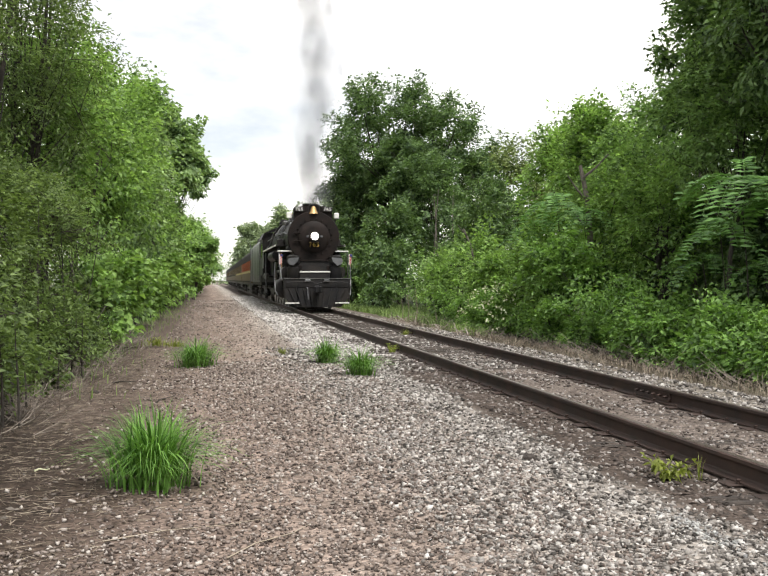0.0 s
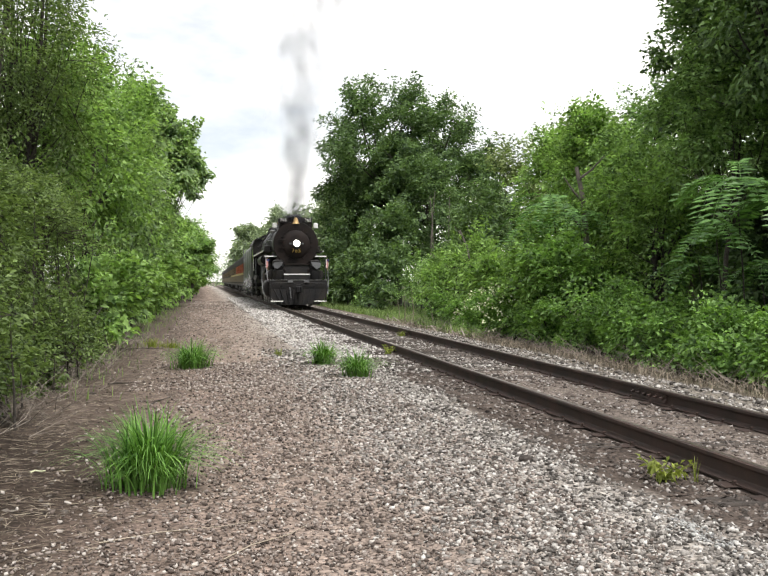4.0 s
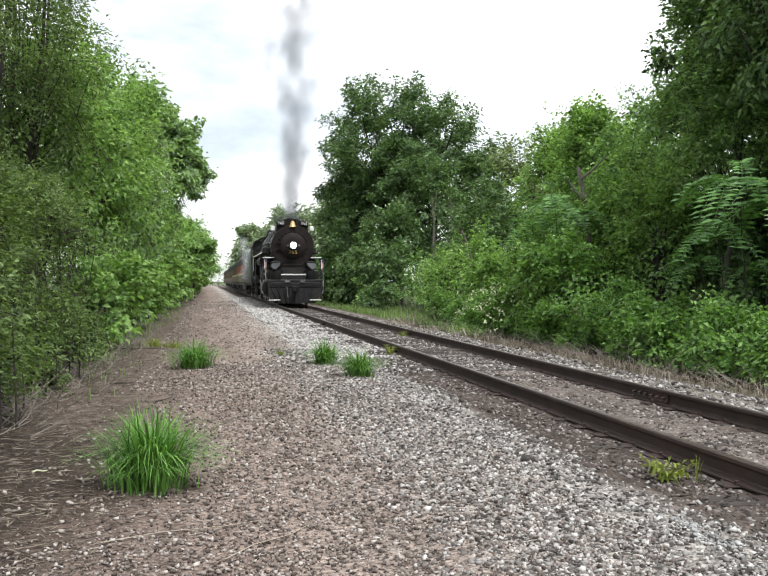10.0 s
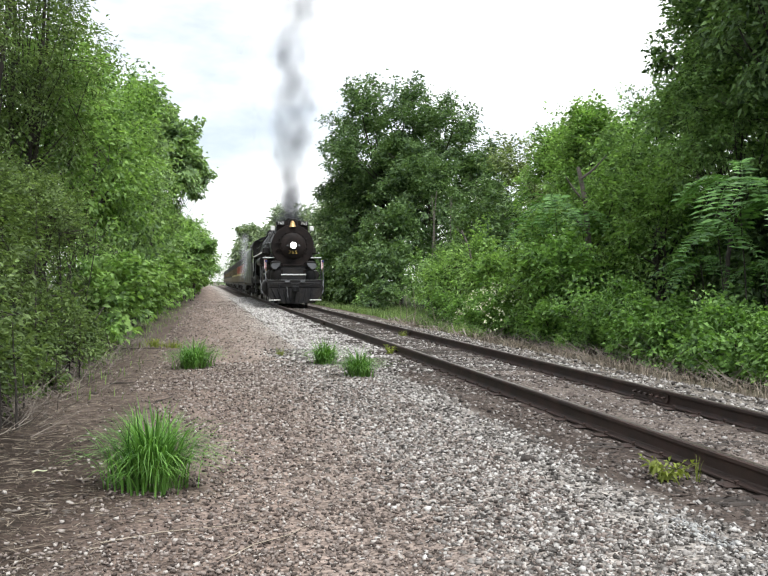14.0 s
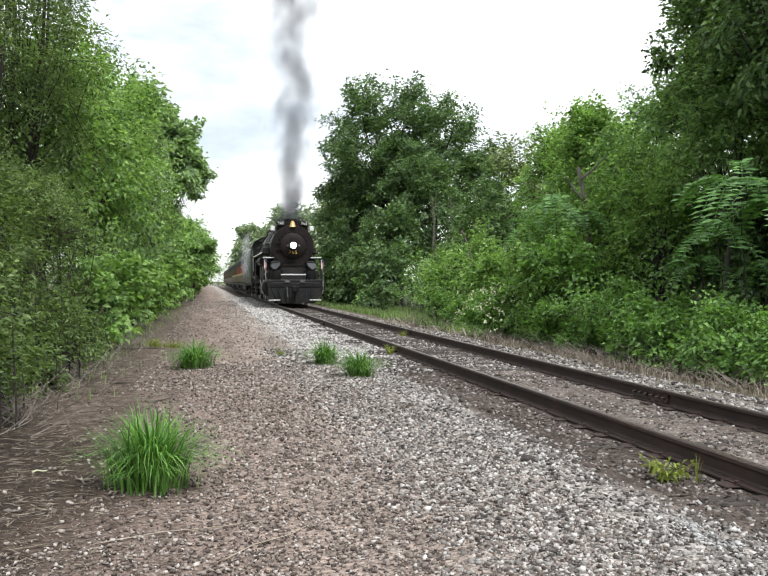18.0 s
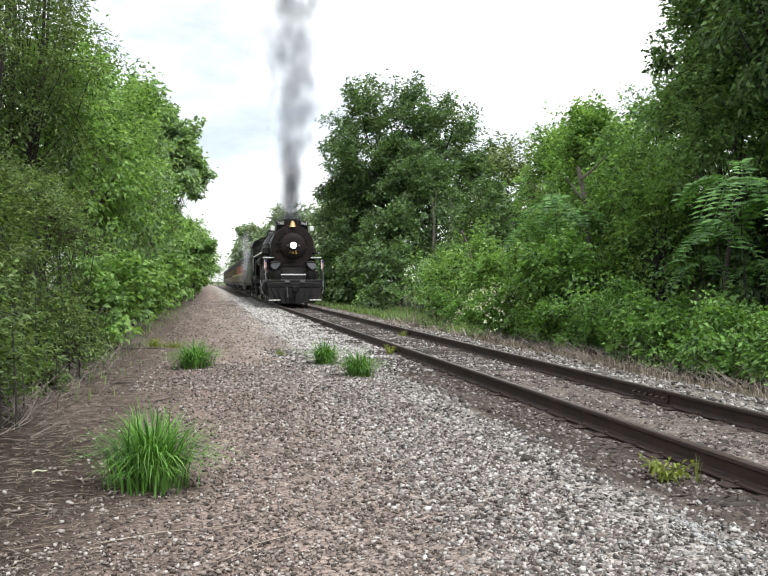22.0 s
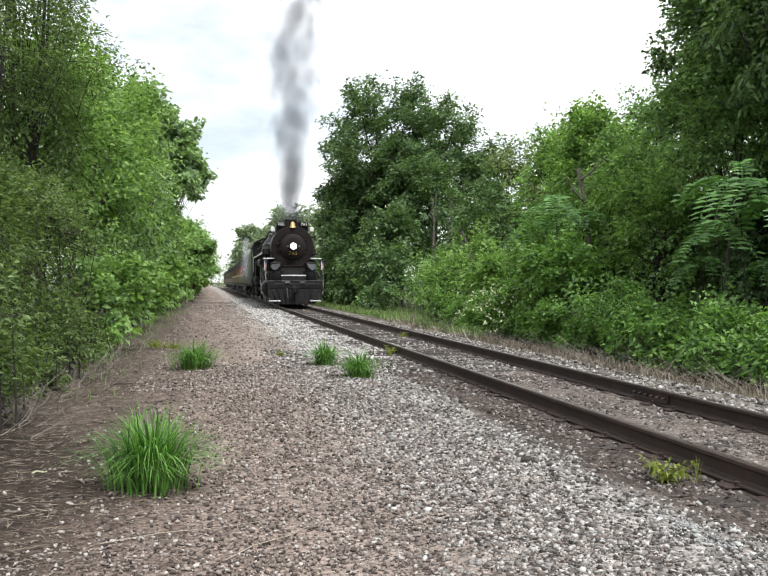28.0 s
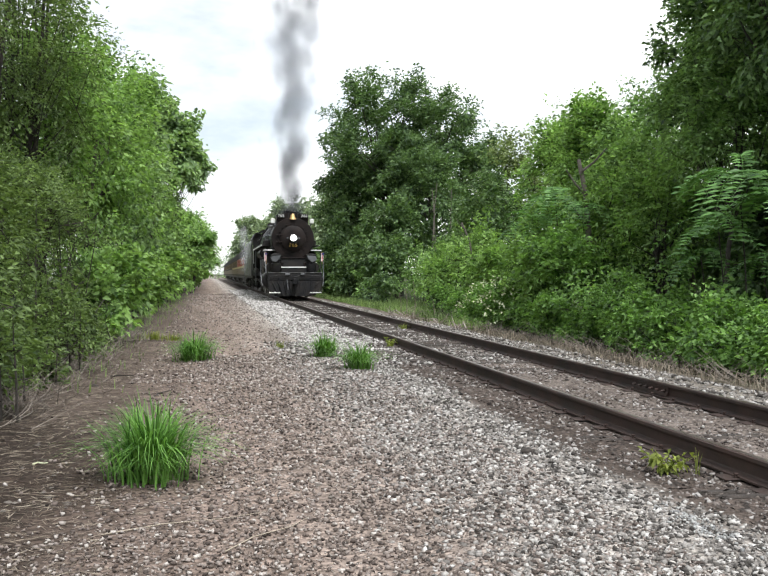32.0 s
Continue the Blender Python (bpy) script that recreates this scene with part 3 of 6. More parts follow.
# ---- track ----
def build_track():
    track = thing("railway_track", pose(0, 0, 0), "single rusty railway track half sunk in dirty gravel", "railway track", kind="structure")
    half = [(0, 0.171), (0.024, 0.171), (0.034, 0.164), (0.036, 0.14), (0.03, 0.131), (0.0085, 0.12), (0.0085, 0.04), (0.02, 0.026), (0.07, 0.014), (0.07, 0.0)]
    outline = half[1:] + [(-u, w) for u, w in half[:0:-1]]
    ends = [[-14.0, -4.6, 19.2, 31.1, 43.0, 54.9, 66.8, 78.7, 90.6, 110.0, 140.0, 200.0, 300.0, 420.0], [-14.0, -1.2, 10.72, 24.9, 36.8, 48.7, 60.6, 72.5, 84.4, 96.3, 110.0, 140.0, 200.0, 300.0, 420.0]]
    bar_out = [(0.012, 0.035), (0.05, 0.03), (0.04, 0.06), (0.022, 0.08), (0.03, 0.112), (0.032, 0.128), (0.012, 0.125)]
    for side, x in enumerate((TRACK_X - 0.755, TRACK_X + 0.755)):
        for a, b in zip(ends[side], ends[side][1:]):
            s = Shape().prism([(x + u, w) for u, w in outline], "y", a + 0.003, b - 0.003)
            s.v = [(u + bend(d), d, w) for u, d, w in s.v]
            rail = part("rail", s, M_RAIL, track, "rusty steel rail", smooth=False)
            s = Shape().box(x - 0.022, x + 0.022, a + 0.004, b - 0.004, 0.1705, 0.1735, 0.001)
            s.v = [(u + bend(d), d, w) for u, d, w in s.v]
            part("rail_head", s, M_RAILTOP, rail, "worn running surface", smooth=False)
        for j in ends[side][1:-2]:
            if not 3 < j < 60:
                continue
            for sx in (-1, 1):
                bar = part("joint_bar", Shape().prism([(x + sx * u, w) for u, w in bar_out], "y", j - 0.46, j + 0.46), M_RAIL, track, "rusty bolted joint bar", smooth=False)
                for k in range(6):
                    part("bolt", Shape().turned([(0, 0.02), (0.02, 0.02), (0.024, 0.012), (0.05, 0.011)] if sx > 0 else [(0, 0.02), (-0.02, 0.02), (-0.024, 0.012), (-0.05, 0.011)],
                                                (x + sx * 0.028, j - 0.38 + 0.152 * k, 0.085), "x", 6), M_RAIL, bar, smooth=False)
    ties = []
    for k in range(4):
        r = random.Random(k)
        s = Shape()
        ys = [-0.115, -0.04, 0.03, 0.115]
        for a, b in zip(ys, ys[1:]):
            z = 0.004 + r.uniform(-0.01, 0.01)
            s.box(-1.3 + r.uniform(-0.05, 0.05), 1.3 + r.uniform(-0.06, 0.06), a + 0.003, b - 0.003, -0.16, z, 0.012)
        ties.append(s.mesh("tie", M_TIE, False))
    plate = Shape().box(-0.18, 0.18, -0.09, 0.09, -0.006, 0.004, 0.003).mesh("tie_plate", M_RAIL, False)
    spike = Shape().box(-0.008, 0.008, -0.008, 0.008, 0, 0.03, 0.002).box(-0.02, 0.012, -0.014, 0.014, 0.022, 0.036, 0.004).mesh("spike", M_RAIL, False)
    r = random.Random(3)
    for k in range(268):
        y = -12.8 + 0.545 * k + r.uniform(-0.05, 0.05)
        tie = part("tie", ties[k % 4], None, track)
        tie.matrix_local = pose(TRACK_X + bend(y) + r.uniform(-0.06, 0.06), y, r.uniform(-0.05, -0.014) + 0.04 * min(1, max(0, (y - 11) / 8)), r.uniform(-1, 1), r.uniform(-0.7, 0.7), r.uniform(-2.2, 2.2))
        if y < 26:
            for sx in (-0.755, 0.755):
                p = part("tie_plate", plate, None, track)
                p.matrix_local = pose(TRACK_X + sx, y, 0.001)
                for ex, ey in ((-0.085, -0.05), (0.085, 0.05)):
                    q = part("spike", spike, None, p)
                    q.matrix_local = pose(ex, ey, 0.004, 0, 0, 180 if ex < 0 else 0)
    tagged(track, kind="structure")


build_track()
# ---- train ----
ENGINE_END = 49.6  # where the pilot's front comes to rest


def engine_place(t):
    """How far up the line the pilot's front stands: the train backs away, slows and stops."""
    rows = [(0, 9.4), (0.5, 8.42), (1, 7.43), (1.5, 6.5), (2, 5.65), (2.5, 4.85), (3, 4.12), (3.5, 3.45), (4.5, 2.22), (5.5, 1.15), (6, 0.62), (6.5, 0.22), (7, 0.04), (7.5, 0), (40, 0)]
    return ENGINE_END - float(np.interp(t, [a for a, _ in rows], [b for _, b in rows]))


TRAIN, WHEELS, RODS = [], [], []  # things on rails with their offset; wheelsets with their radius and centre; rods


def wheelset(parent, y, r, gauge=0.755, disc=True):
    w = part("wheelset", Shape().pipe([(-gauge, 0, 0), (gauge, 0, 0)], 0.08, 10), M_BLACK, parent)
    w.matrix_local = pose(0, y, r)
    for s in (-1, 1):
        rim = [(-0.02, r - 0.12), (-0.02, r - 0.07), (0, r - 0.02), (0.0, r + 0.03), (0.03, r + 0.03), (0.04, r), (0.135, r - 0.006), (0.135, r - 0.11)]
        part("tyre", Shape().turned([(s * (gauge - 0.05 + d), q) for d, q in rim], axis="x", seg=32), M_STEEL, w, "worn steel tyre")
        if disc:
            part("wheel_centre", Shape().turned([(s * (gauge + d), q) for d, q in ((-0.02, r - 0.1), (0.02, r * 0.5), (0.06, 0.14), (0.12, 0.12), (0.12, 0.01))], axis="x", seg=24), M_BLACK, w)
    WHEELS.append((w, y, r))
    return w


def driver(parent, y, r, main):
    """A driving wheelset with webbed centres, counterweights and crank pins a quarter turn apart."""
    w = wheelset(parent, y, r, disc=False)
    for s in (-1, 1):
        x0 = s * 0.755
        c = Shape()
        for k in range(11):
            a = 2 * math.pi * k / 11
            c.pipe([(x0 + s * 0.06, 0.16 * math.cos(a), 0.16 * math.sin(a)), (x0 + s * 0.04, (r - 0.1) * math.cos(a), (r - 0.1) * math.sin(a))], 0.07, 6, 0.05)
        c.turned([(x0 - s * 0.02, 0.2), (x0 + s * 0.11, 0.2), (x0 + s * 0.13, 0.14), (x0 + s * 0.13, 0.01)], axis="x", seg=18)
        part("wheel_centre", c, M_BLACK, w)
        pin = 0 if s < 0 else math.pi / 2
        cy, cz = 0.4 * math.cos(pin), 0.4 * math.sin(pin)
        a0 = pin + math.pi
        arc = [a0 - 0.75 + 1.5 * i / 8 for i in range(9)]
        part("counterweight", Shape().prism([((r - 0.11) * math.cos(a), (r - 0.11) * math.sin(a)) for a in arc], "x", x0 + s * 0.02, x0 + s * 0.1), M_BLACK, w)
        part("crank_pin", Shape().pipe([(x0 + s * 0.05, cy, cz), (x0 + s * (0.42 if main else 0.3), cy, cz)], 0.07, 10), M_STEEL, w, "bright steel crank pin")
    return w


def truck(parent, y, wheels, r, base, width=1.0):
    s = Shape()
    for sx in (-1, 1):
        s.box(sx * width - 0.07, sx * width + 0.07, -base / 2 - 0.45, base / 2 + 0.45, r - 0.02, r + 0.2, 0.03)
        for k in range(wheels):
            yy = -base / 2 + base * k / (wheels - 1)
            s.box(sx * width - 0.12, sx * width + 0.12, yy - 0.17, yy + 0.17, r - 0.17, r + 0.17, 0.04)
        s.box(sx * width - 0.1, sx * width + 0.1, -0.35, 0.35, r - 0.2, r + 0.3, 0.04)
    s.box(-width, width, -0.2, 0.2, r - 0.05, r + 0.25, 0.03)
    t = part("truck", s, M_BLACK, parent)
    t.matrix_local = pose(0, y, 0)
    for k in range(wheels):
        wheelset(t, -base / 2 + base * k / (wheels - 1), r)
    return t


def lettering(text, height, material, parent, m, label):
    cu = bpy.data.curves.new("text", "FONT")
    cu.body, cu.size, cu.extrude, cu.align_x, cu.align_y = text, height * 1.38, 0.008, "CENTER", "CENTER"
    cu.space_character = 1.15
    tmp = new("text", cu)
    me = bpy.data.meshes.new_from_object(tmp.evaluated_get(bpy.context.evaluated_depsgraph_get()))
    bpy.data.objects.remove(tmp)
    me.materials.clear()
    me.materials.append(material)
    ob = part("number", me, material, parent, label)
    ob.matrix_local = m
    return ob


def build_engine():
    e = thing("steam_locomotive", pose(TRACK_X, ENGINE_END, RAIL_TOP), "large black steam locomotive with lit headlight on the rails", "locomotive")
    CZ = 3.14
    boiler = Shape().turned([(1.62, 1.06), (1.66, 1.13), (4.2, 1.13), (4.25, 1.15), (8.5, 1.2), (9.5, 1.23), (13.0, 1.23)], (0, 0, CZ), "y", 40)
    b = part("boiler", boiler, M_BLACK, e)
    for y in (4.2, 6.0, 7.8, 9.6, 11.4):
        part("boiler_band", Shape().turned([(y, 1.13 + 0.02 * (y - 4) / 2), (y + 0.01, 1.16 + 0.014 * (y - 4) / 2), (y + 0.09, 1.16 + 0.014 * (y - 4) / 2), (y + 0.1, 1.13 + 0.014 * (y - 4) / 2)], (0, 0, CZ), "y", 40), M_BLACK, b)
    f = part("smokebox_front", Shape().turned([(1.63, 1.1), (1.6, 1.135), (1.56, 1.11), (1.55, 0.86), (1.545, 0.68)], (0, 0, CZ), "y", 40), M_SOOT, e, "sooty round smokebox front")
    part("smokebox_door", Shape().turned([(1.55, 0.7), (1.5, 0.69), (1.44, 0.6), (1.41, 0.4), (1.4, 0.02)], (0, 0, CZ), "y", 36), M_SOOT, f)
    for k in range(20):
        a = 2 * math.pi * (k + 0.5) / 20
        part("door_clamp", Shape().box(-0.018, 0.018, 1.49, 1.56, -0.04, 0.04, 0.01), M_SOOT, f).matrix_local = pose(0.78 * math.sin(a), 0, CZ + 0.78 * math.cos(a), 0, math.degrees(a), 0)
    for z in (CZ - 0.18, CZ + 0.18):
        part("hinge", Shape().box(-0.9, -0.3, 1.43, 1.5, z - 0.02, z + 0.02, 0.015), M_SOOT, f)
    # headlight
    h = part("headlight", Shape().turned([(1.42, 0.2), (1.2, 0.21), (1.1, 0.22), (1.07, 0.22), (1.07, 0.15)], (0, 0, CZ + 0.02), "y", 28), M_BLACK, e, "round black headlight casing")
    part("lamp_glass", Shape().turned([(1.1, 0.17), (1.065, 0.16), (1.04, 0.1), (1.03, 0.01)], (0, 0, CZ + 0.02), "y", 28), M_LAMP, h, "bright lit headlight glass")
    part("lamp_bracket", Shape().box(-0.36, 0.36, 1.16, 1.3, CZ - 0.04, CZ + 0.02, 0.02).box(-0.16, 0.16, 1.1, 1.42, CZ - 0.26, CZ - 0.2, 0.02), M_BLACK, h)
    for s in (-1, 1):
        part("marker_stub", Shape().box(s * 0.3 - 0.06, s * 0.3 + 0.06, 1.14, 1.26, CZ - 0.04, CZ + 0.05, 0.02), M_GREY, h, "pale bracket end")
    lettering("765", 0.2, M_GOLD, f, pose(0, 1.36, CZ - 0.34, 90, 0, 0), "gold engine number")
    # top of the smokebox: stack, bell, number boards, class lamps
    part("stack", Shape().turned([(0.98, 0.42), (1.1, 0.36), (1.42, 0.34), (1.46, 0.38), (1.52, 0.38), (1.53, 0.31), (1.2, 0.29), (1.0, 0.29)], (0, 2.75, CZ), "z", 28), M_SOOT, e, "short sooty chimney")
    a = part("smokebox_apron", Shape().prism([(-0.84, 0.72), (0.84, 0.72), (0.84, 1.28), (0.5, 1.36), (-0.5, 1.36), (-0.84, 1.28)], "y", 1.78, 2.3), M_SOOT, e)
    a.matrix_local = pose(0, 0, CZ)
    for s in (-1, 1):
        nb = part("number_board", Shape().box(s * 0.62 - 0.22, s * 0.62 + 0.22, 1.66, 1.76, CZ + 1.1, CZ + 1.32, 0.02), M_BLACK, e, "small number board with pale figures")
        lettering("765", 0.15, M_WHITE, nb, pose(s * 0.62, 1.65, CZ + 1.21, 90, 0, 0), "white board number")
        cl = part("class_lamp", Shape().box(s * 1.04 - 0.11, s * 1.04 + 0.11, 1.84, 1.98, CZ + 0.82, CZ + 1.08, 0.03), M_WHITE, e, "square white class lamp beside the stack")
        part("lamp_stand", Shape().pipe([(s * 1.02, 1.9, CZ + 0.8), (s * 0.85, 1.9, CZ + 0.55)], 0.03), M_BLACK, cl)
    bell = part("bell", Shape().turned([(0, 0.02), (0.0, 0.2), (0.03, 0.19), (0.1, 0.14), (0.24, 0.11), (0.3, 0.07), (0.33, 0.015)], (0, 1.62, CZ + 1.02), "z", 22), M_BRASS, e, "polished brass bell")
    part("bell_yoke", Shape().pipe([(-0.24, 1.62, CZ + 0.96), (-0.24, 1.62, CZ + 1.34), (-0.14, 1.62, CZ + 1.42), (0.14, 1.62, CZ + 1.42), (0.24, 1.62, CZ + 1.34), (0.24, 1.62, CZ + 0.96)], 0.03), M_BLACK, bell)
    # domes and boiler top
    part("sand_dome", Shape().turned([(1.0, 0.62), (1.15, 0.56), (1.38, 0.5), (1.45, 0.36), (1.47, 0.02)], (0, 5.4, CZ), "z", 26), M_BLACK, e)
    part("steam_dome", Shape().turned([(1.0, 0.6), (1.15, 0.52), (1.38, 0.46), (1.45, 0.32), (1.47, 0.02)], (0, 8.2, CZ), "z", 26), M_BLACK, e)
    for y in (9.9, 10.3):
        part("safety_valve", Shape().turned([(1.1, 0.08), (1.45, 0.07), (1.5, 0.1), (1.55, 0.02)], (0.2, y, CZ), "z", 12), M_STEEL, e)
    part("whistle", Shape().turned([(1.1, 0.03), (1.3, 0.03), (1.32, 0.06), (1.58, 0.06), (1.6, 0.02)], (-0.3, 9.6, CZ), "z", 12), M_BRASS, e, "brass whistle")
    part("generator", Shape().turned([(0, 0.05), (0.05, 0.22), (0.35, 0.22), (0.4, 0.1), (0.7, 0.14), (0.72, 0.02)], (-0.55, 11.2, CZ + 1.15), "y", 16), M_BLACK, e)
    # running boards with white edges, stairs and rails
    for s in (-1, 1):
        rb = part("running_board", Shape().box(min(s * 1.08, s * 1.56), max(s * 1.08, s * 1.56), 2.9, 13.0, 2.79, 2.84), M_BLACK, e)
        part("white_edge", Shape().box(min(s * 1.555, s * 1.58), max(s * 1.555, s * 1.58), 2.9, 13.0, 2.78, 2.86, 0.006), M_WHITE, rb, "white painted edge")
        part("white_end", Shape().box(min(s * 1.555, s * 1.58), max(s * 1.555, s * 1.58), 12.88, 13.0, 1.9, 2.76, 0.006), M_WHITE, rb, "white painted drop")
        fs = part("front_step", Shape().box(min(s * 0.92, s * 1.56), max(s * 0.92, s * 1.56), 1.72, 2.9, 2.5, 2.54), M_BLACK, e)
        part("white_edge", Shape().box(min(s * 0.92, s * 1.56), max(s * 0.92, s * 1.56), 1.69, 1.718, 2.5, 2.555, 0.006), M_WHITE, fs, "white painted step edge")
        part("handrail", Shape().pipe([(s * 1.16, 1.8, CZ + 0.15), (s * 1.2, 3, CZ + 0.25), (s * 1.3, 8, CZ + 0.25), (s * 1.32, 12.8, CZ + 0.25)], 0.022, 6), M_GREY, e, "thin steel handrail")
        for y in (3, 5.5, 8, 10.5):
            part("handrail_stanchion", Shape().pipe([(s * 1.02, y, CZ + 0.22), (s * (1.2 + 0.02 * (y - 3)), y, CZ + 0.25)], 0.018, 5), M_BLACK, e)
        part("grab_rail", Shape().pipe([(s * 1.5, 1.75, 2.48), (s * 1.5, 1.6, 2.2), (s * 1.45, 1.2, 1.55), (s * 1.45, 1.1, 1.3)], 0.024, 6), M_GREY if s < 0 else M_BLACK, e, "curved steel grab rail")
        part("step_rail", Shape().pipe([(s * 1.66, 2.0, 2.0), (s * 1.68, 1.95, 1.3), (s * 1.64, 1.7, 0.8), (s * 1.58, 1.4, 0.6)], 0.028, 6), M_GREY, e, "curved steel pipe beside the cylinder")
        # pipework and fittings along the boiler's side
        part("air_reservoir", Shape().turned([(5.0, 0.1), (5.05, 0.24), (8.6, 0.24), (8.65, 0.1)], (s * 1.34, 0, 2.42), "y", 16), M_BLACK, e, "black air tank under the running board")
        part("sand_pipe", Shape().pipe([(s * 0.55, 5.2, CZ + 1.2), (s * 1.12, 5.1, CZ + 0.5), (s * 1.28, 5.0, CZ - 0.2), (s * 1.2, 4.9, 1.9)], 0.028, 6), M_GREY, e, "thin grey sand pipe")
        part("sand_pipe", Shape().pipe([(s * 0.55, 5.7, CZ + 1.2), (s * 1.14, 5.9, CZ + 0.5), (s * 1.3, 6.0, CZ - 0.2), (s * 1.2, 6.1, 1.9)], 0.028, 6), M_GREY, e, "thin grey sand pipe")
        part("feed_pipe", Shape().pipe([(s * 0.9, 7.4, CZ + 0.95), (s * 1.3, 7.5, CZ + 0.4), (s * 1.4, 9, CZ - 0.1), (s * 1.42, 12.4, CZ - 0.2), (s * 1.45, 12.6, 1.2)], 0.05, 8), M_BLACK, e, "black feed pipe")
        part("injector", Shape().turned([(0, 0.06), (0.05, 0.16), (0.4, 0.16), (0.46, 0.06), (0.8, 0.08)], (s * 1.42, 12.1, 1.5), "y", 12), M_STEEL, e, "oily steel injector")
        part("drain_pipe", Shape().pipe([(s * 1.5, 11.4, 2.7), (s * 1.52, 11.3, 1.6), (s * 1.5, 11.1, 0.6)], 0.03, 6), M_GREY, e, "pale vertical drain pipe")
        part("lubricator", Shape().box(s * 1.3 - 0.16, s * 1.3 + 0.16, 3.6, 4.1, 2.84, 3.14, 0.04), M_BLACK, e, "black oil box")
        part("valve_link", Shape().pipe([(s * 1.3, 6.3, 2.1), (s * 1.34, 6.15, 1.75), (s * 1.3, 6.25, 1.35)], 0.07, 8), M_STEEL, e, "curved steel valve link")
        part("radius_rod", Shape().box(s * 1.28 - 0.025, s * 1.28 + 0.025, 3.3, 6.3, 1.62, 1.72, 0.015), M_STEEL, e, "steel valve rod")
        part("boiler_check", Shape().turned([(0, 0.05), (0.02, 0.14), (0.16, 0.14), (0.2, 0.05)], (s * 0.98, 4.6, CZ + 0.66), "z", 12), M_STEEL, e)
        part("marker_lamp", Shape().turned([(0, 0.09), (0.2, 0.09), (0.24, 0.05), (0.26, 0.02)], (s * 0.6, 1.25, 1.66), "z", 12), M_SOOT, e)
        part("beam_bracket", Shape().box(s * 0.4 - 0.12, s * 0.4 + 0.12, 0.14, 0.22, 1.2, 1.3, 0.02), M_GREY, e, "worn steel bracket")
        # pumps with pale shields on the pilot deck
        pump = part("air_pump", Shape().turned([(1.34, 0.24), (1.4, 0.28), (1.8, 0.28), (1.84, 0.2), (1.95, 0.2), (2.0, 0.28), (2.28, 0.28), (2.34, 0.15), (2.35, 0.02)], (s * 0.92, 1.2, 0), "z", 20), M_BLACK, e)
        part("pump_shield", Shape().prism([(s * 0.7, 2.24), (s * 1.14, 2.2), (s * 1.2, 2.08), (s * 1.12, 1.94), (s * 0.96, 1.88), (s * 0.76, 2.06)], "y", 0.86, 0.89), M_GREY, pump, "pale grey pump shield")
        fl = part("flag_staff", Shape().pipe([(s * 1.47, 0.49, 1.8), (s * 1.48, 0.46, 2.4)], 0.012, 6), M_BRASS, e)
        rg = random.Random(5)
        for i in range(5):
            part("flag_stripe", Shape().box(s * 1.48 - 0.09 + i * 0.022, s * 1.48 - 0.09 + i * 0.022 + 0.024, 0.43 + rg.uniform(-0.02, 0.02), 0.45 + rg.uniform(0, 0.03), 1.9 + 0.02 * i, 2.36, 0.004), M_RED if i % 2 else M_WHITE, fl, "furled striped cloth")
        part("flag_canton", Shape().box(s * 1.48 - 0.05, s * 1.48 + 0.05, 0.41, 0.43, 2.26, 2.36, 0.004), M_BLUE, fl, "dark blue cloth")
        # cylinder group
        cy = part("cylinder", Shape().turned([(1.5, 0.1), (1.52, 0.42), (1.6, 0.46), (3.1, 0.46), (3.2, 0.42), (3.22, 0.1)], (s * 1.18, 0, 0.92), "y", 26), M_BLACK, e)
        part("valve_chest", Shape().turned([(1.55, 0.1), (1.57, 0.27), (3.15, 0.27), (3.17, 0.1)], (s * 1.14, 0, 1.6), "y", 20), M_BLACK, cy)
        part("steam_pipe", Shape().pipe([(s * 1.1, 2.4, 1.7), (s * 1.2, 2.4, 2.2), (s * 0.95, 2.4, 2.7)], 0.17, 12), M_BLACK, cy)
        part("crosshead_guide", Shape().box(s * 1.1 - 0.05, s * 1.1 + 0.05, 3.2, 4.9, 1.12, 1.22, 0.02).box(s * 1.1 - 0.05, s * 1.1 + 0.05, 3.2, 4.9, 0.66, 0.76, 0.02), M_STEEL, e, "oily steel guide bars")
        # footboards at rail level
        ft = part("pilot_step", Shape().box(min(s * 0.76, s * 1.36), max(s * 0.76, s * 1.36), 0.12, 0.42, 0.27, 0.31), M_BLACK, e)
        part("white_edge", Shape().box(min(s * 0.76, s * 1.36), max(s * 0.76, s * 1.36), 0.095, 0.118, 0.265, 0.32, 0.006), M_WHITE, ft, "white painted step edge")
        for x in (s * 1.36, s * 0.82):
            part("step_hanger", Shape().box(x - 0.03, x + 0.03, 0.2, 0.36, 0.3, 1.1, 0.01), M_BLACK, ft)
        # cab side details
        part("cab_ladder", Shape().pipe([(s * 1.5, 15.2, 1.6), (s * 1.5, 15.2, 0.45)], 0.02).pipe([(s * 1.5, 15.6, 1.6), (s * 1.5, 15.6, 0.45)], 0.02).box(s * 1.5 - 0.1, s * 1.5 + 0.1, 15.2, 15.6, 0.45, 0.49).box(s * 1.5 - 0.1, s * 1.5 + 0.1, 15.2, 15.6, 0.9, 0.94), M_BLACK, e)
    # pilot, beam and coupler
    part("pilot_deck", Shape().box(-1.42, 1.42, 0.3, 2.4, 1.22, 1.3, 0.02), M_BLACK, e)
    part("pilot_beam", Shape().box(-1.42, 1.42, 0.22, 0.36, 0.92, 1.34, 0.03), M_BLACK, e)
